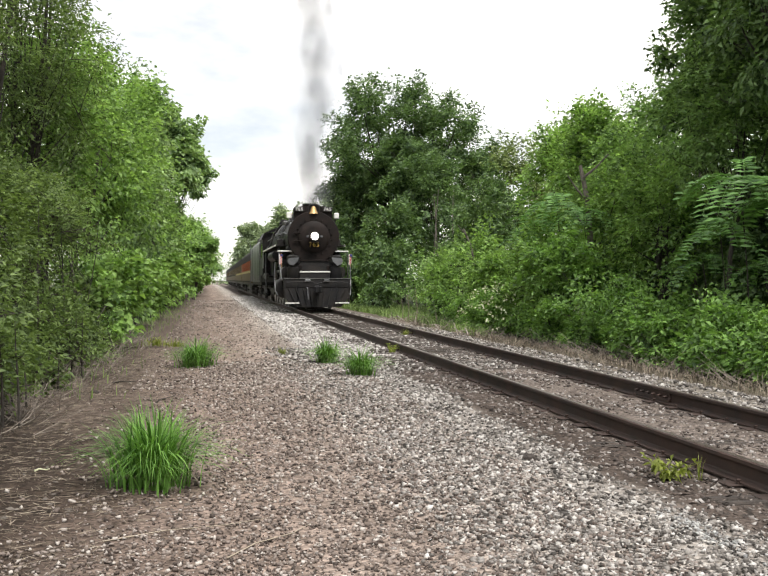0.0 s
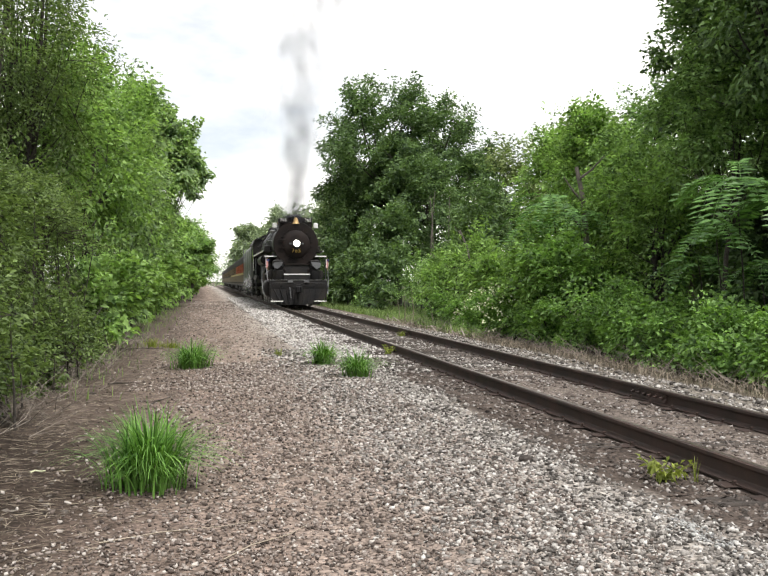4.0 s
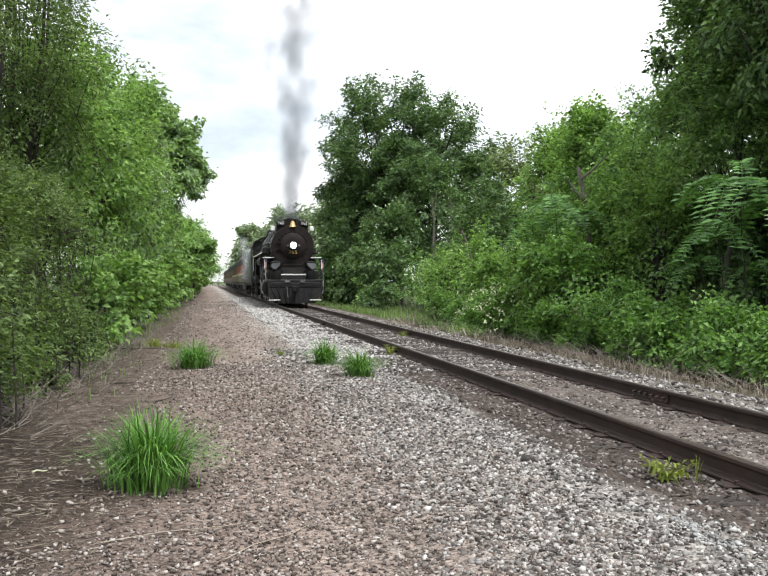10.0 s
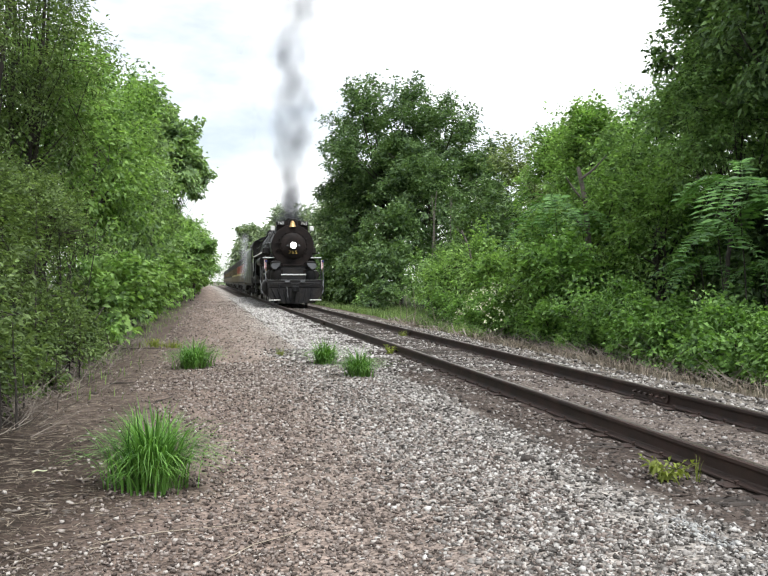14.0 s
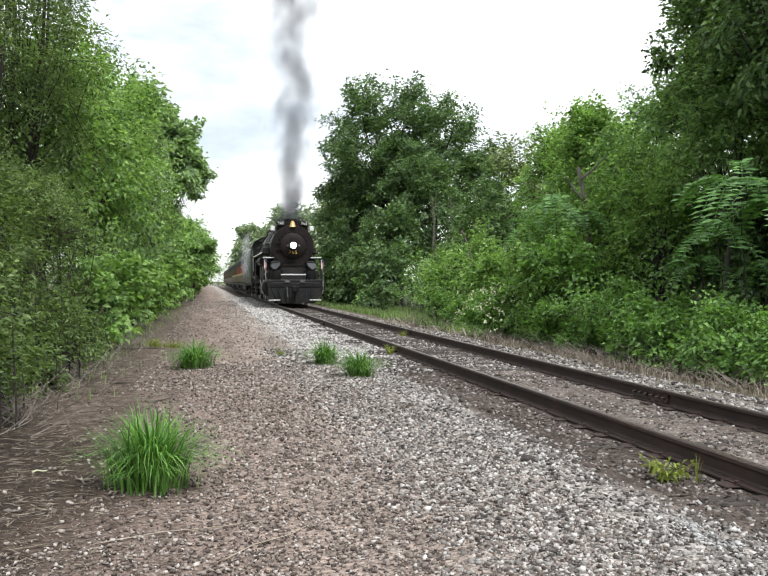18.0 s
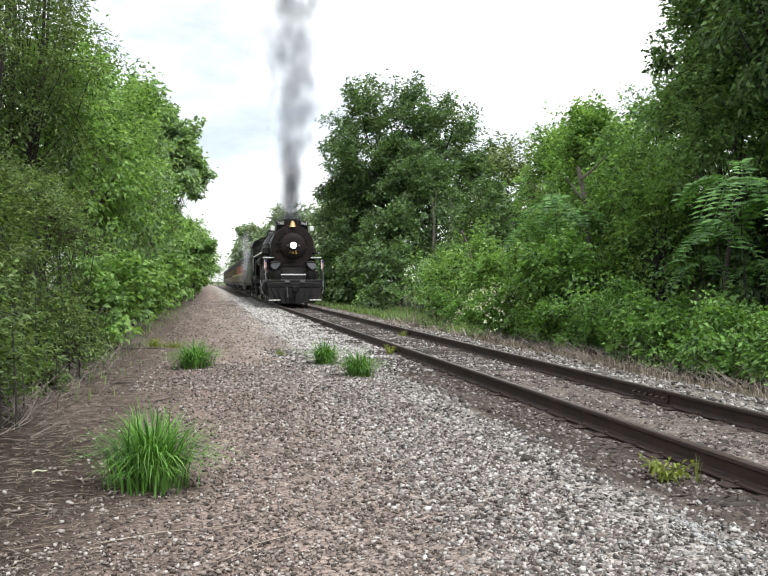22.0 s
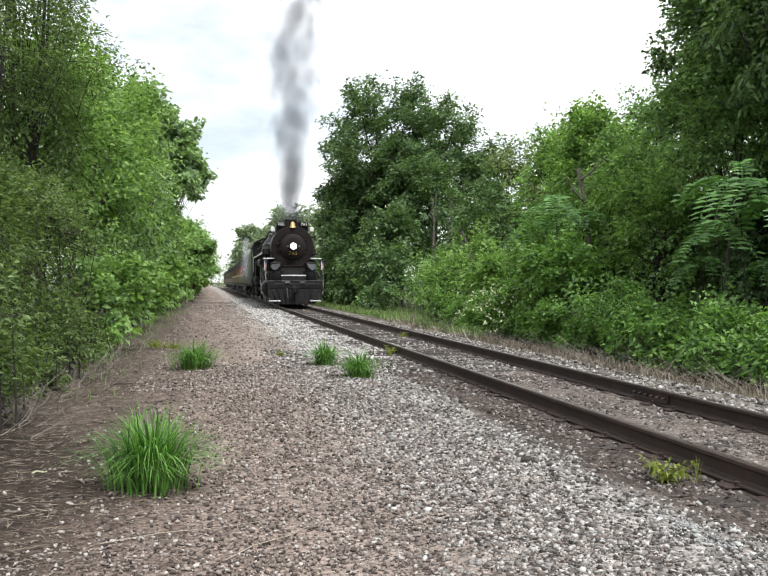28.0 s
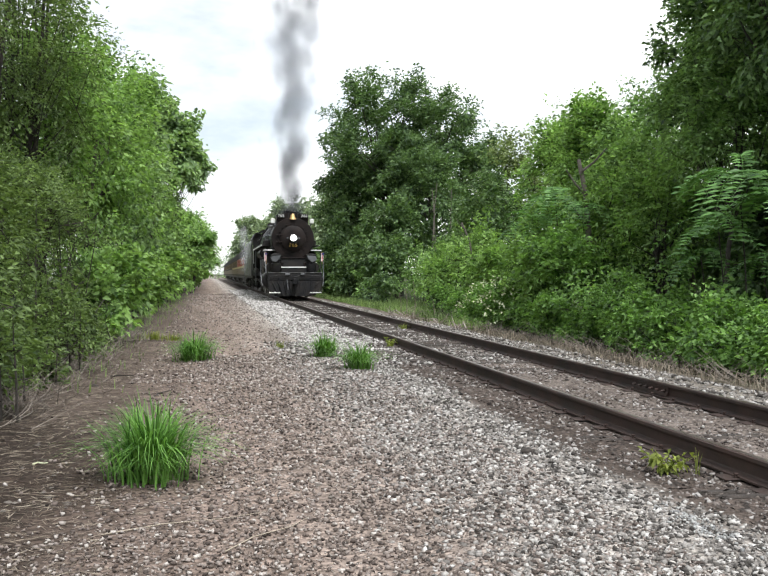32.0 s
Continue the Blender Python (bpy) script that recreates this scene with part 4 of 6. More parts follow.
    part("white_edge", Shape().box(-0.66, 0.66, 1.0, 1.03, 1.585, 1.645, 0.006), M_WHITE, e, "white painted deck step edge")
    # Thin bright strip, added as the highlight along the beam's top edge.
    part("beam_edge", Shape().box(-1.4, 1.4, 0.19, 0.225, 1.31, 1.345, 0.006), M_STEEL, e, "bright strip standing for the highlight on the pilot beam's edge")
    part("saddle_flange", Shape().box(-1.05, 1.05, 1.14, 1.2, 2.08, 2.14, 0.015), M_SOOT, e)
    part("deck_step", Shape().box(-0.66, 0.66, 1.03, 1.7, 1.3, 1.62, 0.02), M_BLACK, e)
    part("bolster", Shape().prism([(-1.0, 2.12), (1.0, 2.12), (0.7, 1.62), (-0.7, 1.62)], "y", 1.2, 2.4), M_BLACK, e)
    pl = part("pilot", Shape().prism([(-1.4, 0.92), (1.4, 0.92), (1.38, 0.6), (1.24, 0.36), (1.02, 0.12), (-1.02, 0.12), (-1.24, 0.36), (-1.38, 0.6)], "y", 0.2, 0.28), M_BLACK, e)
    for k in range(9):
        part("pilot_bar", Shape().pipe([(-1.2 + 0.3 * k, 0.2, 0.9), (-0.84 + 0.21 * k, 0.1, 0.14)], 0.03, 6), M_BLACK, pl)
    part("coupler", Shape().box(-0.12, 0.12, -0.22, 0.4, 0.74, 1.0, 0.04).box(-0.17, 0.05, -0.34, -0.14, 0.7, 1.04, 0.05).box(0.04, 0.17, -0.26, -0.1, 0.72, 1.02, 0.04), M_BLACK, e, "drop coupler knuckle")
    part("coupler_lever", Shape().pipe([(-1.3, 0.14, 1.16), (-0.3, 0.1, 1.2), (0, 0.06, 1.1), (0.3, 0.1, 1.2), (1.3, 0.14, 1.16)], 0.02, 6), M_BLACK, e, "steel uncoupling rod")
    part("air_hose", Shape().pipe([(-0.42, 0.2, 0.95), (-0.42, 0.02, 0.86), (-0.4, -0.02, 0.6), (-0.38, 0.0, 0.45)], 0.03, 8), M_GREY, e, "pale brake hose")
    part("frame", Shape().box(-0.55, 0.55, 1.0, 15.4, 0.95, 1.25).box(-0.6, -0.48, 3.2, 11.0, 0.55, 1.25).box(0.48, 0.6, 3.2, 11.0, 0.55, 1.25), M_BLACK, e)
    part("firebox", Shape().prism([(-1.2, 3.1), (-1.15, 1.5), (1.15, 1.5), (1.2, 3.1)], "y", 10.8, 13.2), M_BLACK, e)
    part("ashpan", Shape().prism([(-1.0, 1.5), (-0.6, 0.7), (0.6, 0.7), (1.0, 1.5)], "y", 11.2, 14.6), M_BLACK, e)
    # cab
    cab = part("cab", Shape().prism([(-1.55, 1.5), (-1.55, 3.55), (-1.45, 3.85), (1.45, 3.85), (1.55, 3.55), (1.55, 1.5)], "y", 12.95, 13.05), M_BLACK, e)
    for s in (-1, 1):
        w = part("cab_side", Shape().box(s * 1.56 - 0.03, s * 1.56 + 0.03, 13.0, 15.7, 1.5, 2.5).box(s * 1.56 - 0.03, s * 1.56 + 0.03, 13.0, 13.5, 2.5, 3.6).box(s * 1.56 - 0.03, s * 1.56 + 0.03, 15.1, 15.7, 2.5, 3.6).box(s * 1.56 - 0.03, s * 1.56 + 0.03, 13.5, 15.1, 3.3, 3.6), M_BLACK, cab)
        part("cab_window", Shape().box(s * 1.555 - 0.012, s * 1.555 + 0.012, 13.5, 15.1, 2.5, 3.3, 0.004), M_PANE, cab, "dark cab window glass")
    part("cab_roof", Shape().prism([(-1.66, 3.5), (-1.5, 3.85), (-0.9, 4.12), (0, 4.22), (0.9, 4.12), (1.5, 3.85), (1.66, 3.5), (1.6, 3.48), (1.45, 3.78), (0.85, 4.05), (0, 4.15), (-0.85, 4.05), (-1.45, 3.78), (-1.6, 3.48)], "y", 12.8, 16.1), M_BLACK, cab)
    part("cab_floor", Shape().box(-1.5, 1.5, 12.9, 16.0, 1.42, 1.5), M_BLACK, cab)
    # wheels
    lead = part("lead_truck", Shape().box(-0.5, 0.5, 1.5, 3.0, 0.5, 0.75, 0.04), M_BLACK, e)
    wheelset(lead, 2.1, 0.457)
    for k, y in enumerate((4.75, 6.55, 8.35, 10.15)):
        driver(e, y, 0.876, k == 1)
    tr = part("trailing_truck", Shape().prism([(-1.05, 11.6), (1.05, 11.6), (1.05, 14.7), (0.9, 14.7), (0.9, 11.75), (-0.9, 11.75), (-0.9, 14.7), (-1.05, 14.7)], "z", 0.5, 0.8), M_BLACK, e)
    wheelset(tr, 12.2, 0.47)
    wheelset(tr, 13.95, 0.55)
    for s in (-1, 1):
        x = s * 1.09
        sr = part("side_rod", Shape().box(x - 0.035, x + 0.035, 4.75, 10.15, -0.075, 0.075, 0.02), M_STEEL, e, "bright steel coupling rod")
        RODS.append((sr, 0 if s < 0 else 90, "side", s))
        mr = part("main_rod", Shape().box(s * 1.18 - 0.035, s * 1.18 + 0.035, -2.75, 0, -0.08, 0.08, 0.02), M_STEEL, e, "bright steel main rod")
        RODS.append((mr, 0 if s < 0 else 90, "main", s))
        ch = part("crosshead", Shape().box(s * 1.15 - 0.09, s * 1.15 + 0.09, -0.25, 0.25, -0.22, 0.22, 0.03).pipe([(s * 1.15, -0.2, 0), (s * 1.15, -1.7, 0)], 0.05, 8), M_STEEL, e, "oily steel crosshead and piston rod")
        RODS.append((ch, 0 if s < 0 else 90, "cross", s))
    TRAIN.append((e, 0.0, 16.0))


def build_tender():
    t = thing("tender", pose(TRACK_X, ENGINE_END, RAIL_TOP), "long black coal tender behind the engine, greyed for sky sheen", "tender")
    body = part("tank", Shape().prism([(-1.55, 1.15), (-1.58, 1.25), (-1.58, 3.4), (-1.4, 3.66), (-1.3, 3.7), (1.3, 3.7), (1.4, 3.66), (1.58, 3.4), (1.58, 1.25), (1.55, 1.15)], "y", 0, 12.4), M_TENDER, t)
    for k in range(3):
        part("seam_strip", Shape().box(-1.6, -1.575, 1.6 + 4 * k, 1.66 + 4 * k, 1.2, 3.4, 0.004), M_TENDER, body)
    part("coal_boards", Shape().box(-1.35, -1.28, 0.4, 7.5, 3.66, 3.95).box(1.28, 1.35, 0.4, 7.5, 3.66, 3.95).box(-1.3, 1.3, 7.4, 7.5, 3.66, 3.95), M_BLACK, body)
    part("coal_load", Shape().prism([(-1.25, 3.68), (-0.8, 3.95), (0, 4.1), (0.8, 3.95), (1.25, 3.68)], "y", 0.6, 7.3), M_SOOT, body, "heaped dark coal")
    part("tender_frame", Shape().box(-1.45, 1.45, -0.1, 12.5, 0.95, 1.15, 0.03), M_BLACK, t)
    part("ladder", Shape().pipe([(-1.62, 12.1, 0.5), (-1.62, 12.1, 3.8)], 0.02).pipe([(-1.62, 12.4, 0.5), (-1.62, 12.4, 3.8)], 0.02), M_GREY, t)
    truck(t, 2.8, 3, 0.46, 2.8)
    truck(t, 9.6, 3, 0.46, 2.8)
    TRAIN.append((t, 16.7, 12.4))


def build_coach(k, gap, upper, band, lower, words):
    c = thing("passenger_coach", pose(TRACK_X, ENGINE_END, RAIL_TOP), words, "railway carriage", "coaches of the train")
    n = 25.0
    for s in (-1, 1):
        low = part("lower_side", Shape().box(s * 1.53 - 0.03, s * 1.53 + 0.03, 0.2, n - 0.2, 1.05, 1.95, 0.01), lower, c, "painted lower side")
        part("belt_stripe", Shape().box(s * 1.565 - 0.008, s * 1.565 + 0.008, 0.2, n - 0.2, 1.8, 1.97, 0.003), M_CREAM if k < 2 else M_ROOF, low, "belt stripe along the side")
        part("sill_stripe", Shape().box(s * 1.565 - 0.008, s * 1.565 + 0.008, 0.2, n - 0.2, 1.08, 1.2, 0.003), M_ROOF, low, "dark sill strip")
        part("letter_board", Shape().box(s * 1.53 - 0.03, s * 1.53 + 0.03, 0.2, n - 0.2, 2.72, 3.2, 0.01), upper, c, "painted letter board")
        for w in range(12):
            y0 = 1.6 + 1.85 * w
            pier = part("window_pier", Shape().box(s * 1.53 - 0.03, s * 1.53 + 0.03, y0 - 0.45, y0, 1.95, 2.72, 0.008), band, c)
            part("window_pane", Shape().box(s * 1.515 - 0.01, s * 1.515 + 0.01, y0, y0 + 1.4, 1.95, 2.72, 0.004), M_PANE, c, "dark window glass")
        for a, b in ((0.2, 1.15), (23.35, n - 0.2)):
            part("end_pier", Shape().box(s * 1.53 - 0.03, s * 1.53 + 0.03, a, b, 1.95, 2.72, 0.008), band, c)
        part("step", Shape().box(s * 1.4 - 0.12, s * 1.4 + 0.12, 0.25, 0.9, 0.35, 0.4).box(s * 1.4 - 0.12, s * 1.4 + 0.12, 0.25, 0.9, 0.7, 0.75), M_BLACK, c)
    part("roof", Shape().prism([(-1.57, 3.18), (-1.45, 3.4), (-1.0, 3.64), (0, 3.78), (1.0, 3.64), (1.45, 3.4), (1.57, 3.18)], "y", 0.15, n - 0.15), M_ROOF, c, "sooty rounded roof")
    for y in (0.2, n - 0.26):
        part("end_wall", Shape().prism([(-1.53, 1.05), (-1.53, 3.2), (1.53, 3.2), (1.53, 1.05)], "y", y, y + 0.06), lower, c)
        part("diaphragm", Shape().box(-0.55, 0.55, y - 0.25 if y < 1 else y + 0.06, y if y < 1 else y + 0.3, 1.1, 3.15, 0.05), M_BLACK, c)
    part("underframe", Shape().box(-1.4, 1.4, 0.3, n - 0.3, 0.85, 1.05, 0.02).box(-1.2, 1.2, 8.0, 16.5, 0.45, 0.85, 0.05), M_BLACK, c)
    truck(c, 3.2, 2, 0.457, 2.5)
    truck(c, n - 3.2, 2, 0.457, 2.5)
    TRAIN.append((c, gap, 25.0))


build_engine()
build_tender()
build_coach(0, 29.7, M_ROOF, M_ORANGE, M_COACH, "passenger coach with orange window band coupled behind the tender")
for i in range(1, 6):
    build_coach(i, 29.7 + 25.5 * i, M_ROOF, M_COACH, M_COACH, "brown-olive passenger coach with yellow belt stripe" if i == 1 else "brown-olive passenger coach in the train")
# ---- trees and bushes ----
LEFT_LABEL = "tall olive-green bushy tree with small leaves at the path's edge"
LIME_LABEL = "bright green broadleaf tree in the hedge beside the path"


def build_left_wood():
    # The first tree is out of view, added for its shade and to close the hedge.
    for i, (x, y, h, rx, ry, n) in enumerate([(-4.4, 9.6, 9.0, 2.2, 2.0, 9000), (-4.1, 12.8, 10.5, 2.1, 2.1, 44000), (-3.95, 16.2, 10.6, 2.1, 2.2, 52000), (-3.7, 19.3, 10.8, 2.15, 2.1, 46000), (-6.2, 21.5, 11, 2.3, 2.8, 16000)]):
        tree("hedge_tree", LEFT_LABEL, x, y, h, rx, ry, 0.05, int(n * 1.25), 0.058, 0.42, M_OLIVE, 20 + i, lobes=46, full=1.6, clump=0.32, per=20, trunk=0.08, lobe_r=0.34, stems=3, group="trees beside the path")
    for i, (x, y, h, rx, ry, n) in enumerate([(-2.9, 8.3, 2.6, 0.85, 1.0, 9000), (-2.85, 10.0, 3.0, 0.85, 1.1, 10000), (-2.8, 11.8, 3.4, 0.8, 1.1, 10000), (-2.75, 13.8, 3.6, 0.85, 1.2, 10000), (-2.7, 16.0, 3.8, 0.9, 1.3, 10000), (-2.7, 18.4, 3.6, 0.9, 1.3, 9000)]):
        tree("hedge_bush", "dull green fine-leaved bush hanging over the path's edge", x, y, h, rx, ry, -0.15, int(n * 1.2), 0.054, 0.4, M_OLIVE, 30 + i, lobes=18, clump=0.24, per=18, trunk=0.016, lobe_r=0.4, bare=0.5, category="bush", stems=4, group="bushes beside the path")
    for i in range(9):
        tree("hedge_bush", "low dull green sprigs at the hedge's foot", -2.35 + 0.12 * math.sin(i * 2.1), 8.2 + 1.55 * i, 1.1 + 0.4 * math.sin(i * 1.7), 0.55, 0.95, -0.4, 4200, 0.06, 0.42, M_OLIVE, 400 + i, lobes=14, clump=0.2, per=14, trunk=0.015, lobe_r=0.45, bare=0.5, category="bush", stems=4, group="bushes beside the path")
    for i, (x, y, h, rx, ry, n, s) in enumerate([(-3.6, 21.6, 7.7, 2.1, 2.4, 22000, 0.13), (-3.4, 26.5, 8.3, 2.2, 2.6, 20000, 0.14), (-3.6, 32.5, 9.9, 2.6, 3.0, 18000, 0.16),
                                                 (-3.5, 40, 9.0, 2.2, 3.2, 15000, 0.18), (-3.4, 48, 7.8, 2.4, 3.4, 12000, 0.2), (-3.3, 58, 6.8, 2.4, 4.0, 10000, 0.22),
                                                 (-3.1, 70, 6.6, 2.7, 4.5, 8000, 0.25), (-2.7, 84, 6.6, 2.8, 5, 7000, 0.28), (-2.5, 100, 8.2, 3.0, 6, 6000, 0.32),
                                                 (-2.4, 120, 8.5, 3.2, 8, 5000, 0.38), (-2.2, 145, 9, 3.6, 10, 5000, 0.45)]):
        tree("hedge_tree", LIME_LABEL, x + bend(y), y, h, rx, ry, 0.15, int(n * 1.75), s * 0.68, 0.6, M_POPLAR if i in (3, 5) else M_LIME, 40 + i, lobes=26, clump=0.24 + s * 1.3, per=14, trunk=0.11, lobe_r=0.38, stems=2, shoots=0.4, group="trees beside the path")
    for i, (x, y, h, rx, z0, n) in enumerate([(-2.45, 43, 10.7, 1.15, 4.5, 10000), (-2.2, 50, 10.6, 1.2, 4.2, 10000), (-2.4, 58, 9.8, 1.15, 5.6, 7000)]):
        tree("poplar_tree", "slender blue-green poplar rising above the hedge", x, y, h, rx, 1.4, z0, n, 0.14 + 0.0012 * y, 0.7, M_POPLAR, 500 + i, lobes=22, clump=0.36, per=14, trunk=0.1, lobe_r=0.4, group="poplars above the hedge", shoots=0.5, reach=(0, 0.5, 1.35)[i])
    for i, (x, y, h, rx, z0) in enumerate([(-1.3, 84, 3.4, 3.2, 1.5), (-1.2, 72, 4.6, 2.3, 1.9)]):
        tree("overhanging_shrub", "leafy branches hanging out over the path's end", x + bend(y), y, h, rx, 2.2, z0, 3600, 0.24, 0.5, M_MIDGREEN, 510 + i, lobes=16, clump=0.3, per=12, trunk=0.06, lobe_r=0.42, bare=0.6, category="shrub", group="bushes beside the path", stems=2, shoots=0.4)
    for i, (x, y, h, rx, ry) in enumerate([(-2.35, 24.5, 2.2, 1.0, 1.5), (-2.4, 29, 1.9, 0.9, 1.7), (-2.3, 35, 2.3, 1.1, 2.2), (-2.3, 42, 2.4, 1.1, 2.5), (-2.5, 20.4, 1.9, 0.95, 1.2), (-2.2, 49, 2.6, 1.1, 3.0), (-2.1, 57, 2.8, 1.1, 3.5), (-2.0, 66, 3, 1.2, 4), (-1.9, 77, 3, 1.2, 5), (-1.8, 90, 3.2, 1.3, 6), (-1.7, 106, 3.4, 1.4, 8), (-1.6, 126, 3.6, 1.6, 10)]):
        tree("edge_bush", "low leafy bush spilling onto the path's edge", x + bend(y) * 1.2, y, h, rx, ry, -0.3, 4500, 0.075 + 0.002 * y, 0.6, M_LIME, 70 + i, lobes=14, clump=0.26, per=14, trunk=0.03, lobe_r=0.42, category="bush", group="bushes beside the path", stems=3)


def build_right_wood():
    tree("oak_tree", "large dark green oak with open airy crown", 12.5, 62, 14.6, 5.2, 5.0, 1.0, 140000, 0.16, 0.55, M_OAK, 101, shoots=0.4, even=True, lobes=84, clump=0.5, per=16, trunk=0.3, lobe_r=0.25, bare=0.6)
    for i, (x, y, h, rx, ry, n) in enumerate([(9.7, 64, 12.4, 2.4, 3.0, 19000), (13.2, 56, 9.6, 3.4, 3.0, 15000), (17.2, 60, 12.2, 2.8, 3.4, 13000), (11.0, 55, 6.0, 2.2, 2.6, 9000)]):
        tree("oak_tree", "dark leafy tree under the large oak", x, y, h, rx, ry, 0.2, int(n * 1.8), 0.15, 0.55, M_OAK, 102 + i, lobes=24, clump=0.44, per=14, trunk=0.16, lobe_r=0.34, shoots=0.4)
    for i, (x, y, h, rx, ry, n, s, m) in enumerate([
            (13.6, 42, 8.8, 1.9, 2.2, 9000, 0.16, M_PALEGREEN), (12.2, 40, 6.4, 2.2, 2.0, 12000, 0.16, M_OAK), (15.2, 39, 8.8, 2.2, 2.2, 12000, 0.16, M_PALEGREEN),
            (12.7, 33, 8.2, 2.0, 2.2, 16000, 0.15, M_LIME), (12.0, 28.5, 8.4, 1.9, 2.0, 20000, 0.135, M_LIME), (12.0, 25.6, 8.0, 1.6, 1.8, 20000, 0.125, M_MIDGREEN),
            (10.9, 24, 5.4, 1.6, 1.8, 13000, 0.125, M_LIME), (10.6, 21.2, 4.6, 1.3, 1.6, 12000, 0.115, M_LIME)]):
        tree("wood_tree", "leafy green tree at the wood's edge", x, y, h, rx, ry, 0.3, int(n * 1.5), s * 0.74, 0.52, m, 120 + i, lobes=26, clump=0.36, per=14, trunk=0.09, lobe_r=0.34, group="trees of the wood", stems=2, shoots=0.5)
    # The last two stand out of view, added to keep light off the wood's edge.
    for i, (x, y, h, rx, ry, z0, n) in enumerate([(12.05, 20.3, 12.0, 2.1, 2.2, 1.6, 52000), (11.5, 17.0, 12.5, 2.6, 2.4, 2.6, 44000), (11.0, 13.6, 11.0, 2.3, 2.4, 2.6, 30000),
                                                 (14.6, 23, 10.5, 2.8, 3.5, 0.2, 12000), (15.6, 30, 9, 2.8, 4, 0.2, 8000), (14.8, 16.5, 11, 2.4, 2.8, 0.2, 9000), (14.6, 12.5, 10.5, 2.2, 2.4, 0.2, 5000)]):
        tree("tall_tree", "tall dark green tree shading the wood's edge", x, y, h, rx, ry, z0, int(n * 1.2), 0.11, 0.5, M_RIGHT, 140 + i, lobes=38, clump=0.34, per=16, trunk=0.1, lobe_r=0.34, group="trees of the wood")
    # The wood's deep shade is put into the leaf colour; some bushes stand unseen.
    for i, (x, y) in enumerate([(13.6, 24), (12.9, 27), (15.5, 25), (13.2, 17.5), (12.6, 20.4), (13.2, 14.6), (13.4, 30), (11.5, 25.5), (15, 33.5), (12.4, 16), (12.3, 12.6), (12.6, 18.6)]):
        tree("undergrowth_bush", "undergrowth inside the wood, coloured dark for its shade", x, y, 3.9, 1.7, 2.0, -0.5, 9500, 0.15, 0.6, M_OAK, 450 + i, lobes=16, clump=0.3, per=12, trunk=0.03, lobe_r=0.42, category="bush", group="undergrowth", stems=3)
    for i, (x, y) in enumerate([(9.6, 52), (9.3, 57), (9.0, 62), (9.2, 68), (9.4, 75), (13.5, 54), (15.6, 57)]):
        tree("shade_bush", "dense dark bush under the oaks", x, y, 3.8, 1.6, 2.8, -0.5, 7000, 0.17, 0.55, M_OAK, 480 + i, lobes=16, clump=0.4, per=12, trunk=0.04, lobe_r=0.44, category="bush", group="bushes under the oaks", stems=3)
    for i, (x, y) in enumerate([(8.6, 47), (8.5, 51.5), (8.3, 56), (8.2, 61), (8.2, 67)]):
        tree("verge_bush", "low bush in the grass under the oaks", x + 0.2 * (i % 2), y, 1.5 + 0.3 * (i % 3), 0.9, 2.2, -0.4, 3200, 0.13, 0.55, M_MIDGREEN if i % 2 else M_OAK, 520 + i, lobes=14, clump=0.25, per=12, trunk=0.02, lobe_r=0.44, category="bush", group="bushes under the oaks", stems=3, shoots=0.4)
    tree("wood_tree", "dark leafy tree in front of the tall trees", 10.9, 18.9, 6.6, 1.7, 1.7, 2.2, 22000, 0.085, 0.52, M_MIDGREEN, 470, lobes=26, clump=0.3, per=14, trunk=0.07, lobe_r=0.36, group="trees of the wood")
    for i, (x, y, h, rx, ry, n, m) in enumerate([
            (8.3, 11.6, 1.1, 1.1, 1.4, 9000, M_BRAMBLE), (8.5, 14.2, 1.1, 1.2, 1.6, 9000, M_BRAMBLE), (8.4, 16.8, 1.2, 1.15, 1.5, 9000, M_BRAMBLE), (8.5, 19.3, 1.5, 1.2, 1.6, 9000, M_BRAMBLE),
            (8.6, 22.0, 2.7, 1.25, 1.5, 12000, M_BRAMBLE), (8.8, 24.6, 2.9, 1.2, 1.5, 12000, M_LIME), (9.0, 28.2, 2.5, 1.4, 1.8, 11000, M_LIME), (9.6, 32.5, 3.4, 1.4, 1.8, 9000, M_LIME),
            (9.7, 36.5, 2.9, 1.5, 2.0, 8000, M_LIME), (10.2, 41, 2.8, 1.5, 2.5, 7000, M_MIDGREEN), (10.8, 47, 2.8, 1.7, 3.0, 6000, M_MIDGREEN)]):
        tree("bramble_bush", "bright green bramble thicket beside the track", x - 0.1, y, h, rx, ry, -0.4, n if y > 20 else int(n * 1.4), 0.095 if y > 20 else 0.07, 0.62, m, 160 + i, lobes=20, clump=0.24, per=10, trunk=0.02, lobe_r=0.36, shoots=1.3, category="bush", group="bushes beside the track", stems=4)
    for i in range(13):
        tree("bramble_bush", "low bramble shoots spilling towards the track", 7.95 + 0.15 * math.sin(i * 1.9), 10.4 + 1.75 * i, 0.8 + 0.3 * math.sin(i * 2.3), 0.5, 1.0, -0.45, 4200, 0.068, 0.65, M_BRAMBLE, 430 + i, lobes=14, clump=0.2, per=10, trunk=0.012, lobe_r=0.42, category="bush", group="bushes beside the track", stems=3)
    rng = np.random.default_rng(5)
    root = thing("flowering_bush", pose(8.1, 26.3, -0.05), "bramble bush with scattered cream-white blossoms", "bush", "bushes beside the track")
    C = units(rng, 240) * np.array([0.85, 1.7, 1.0])
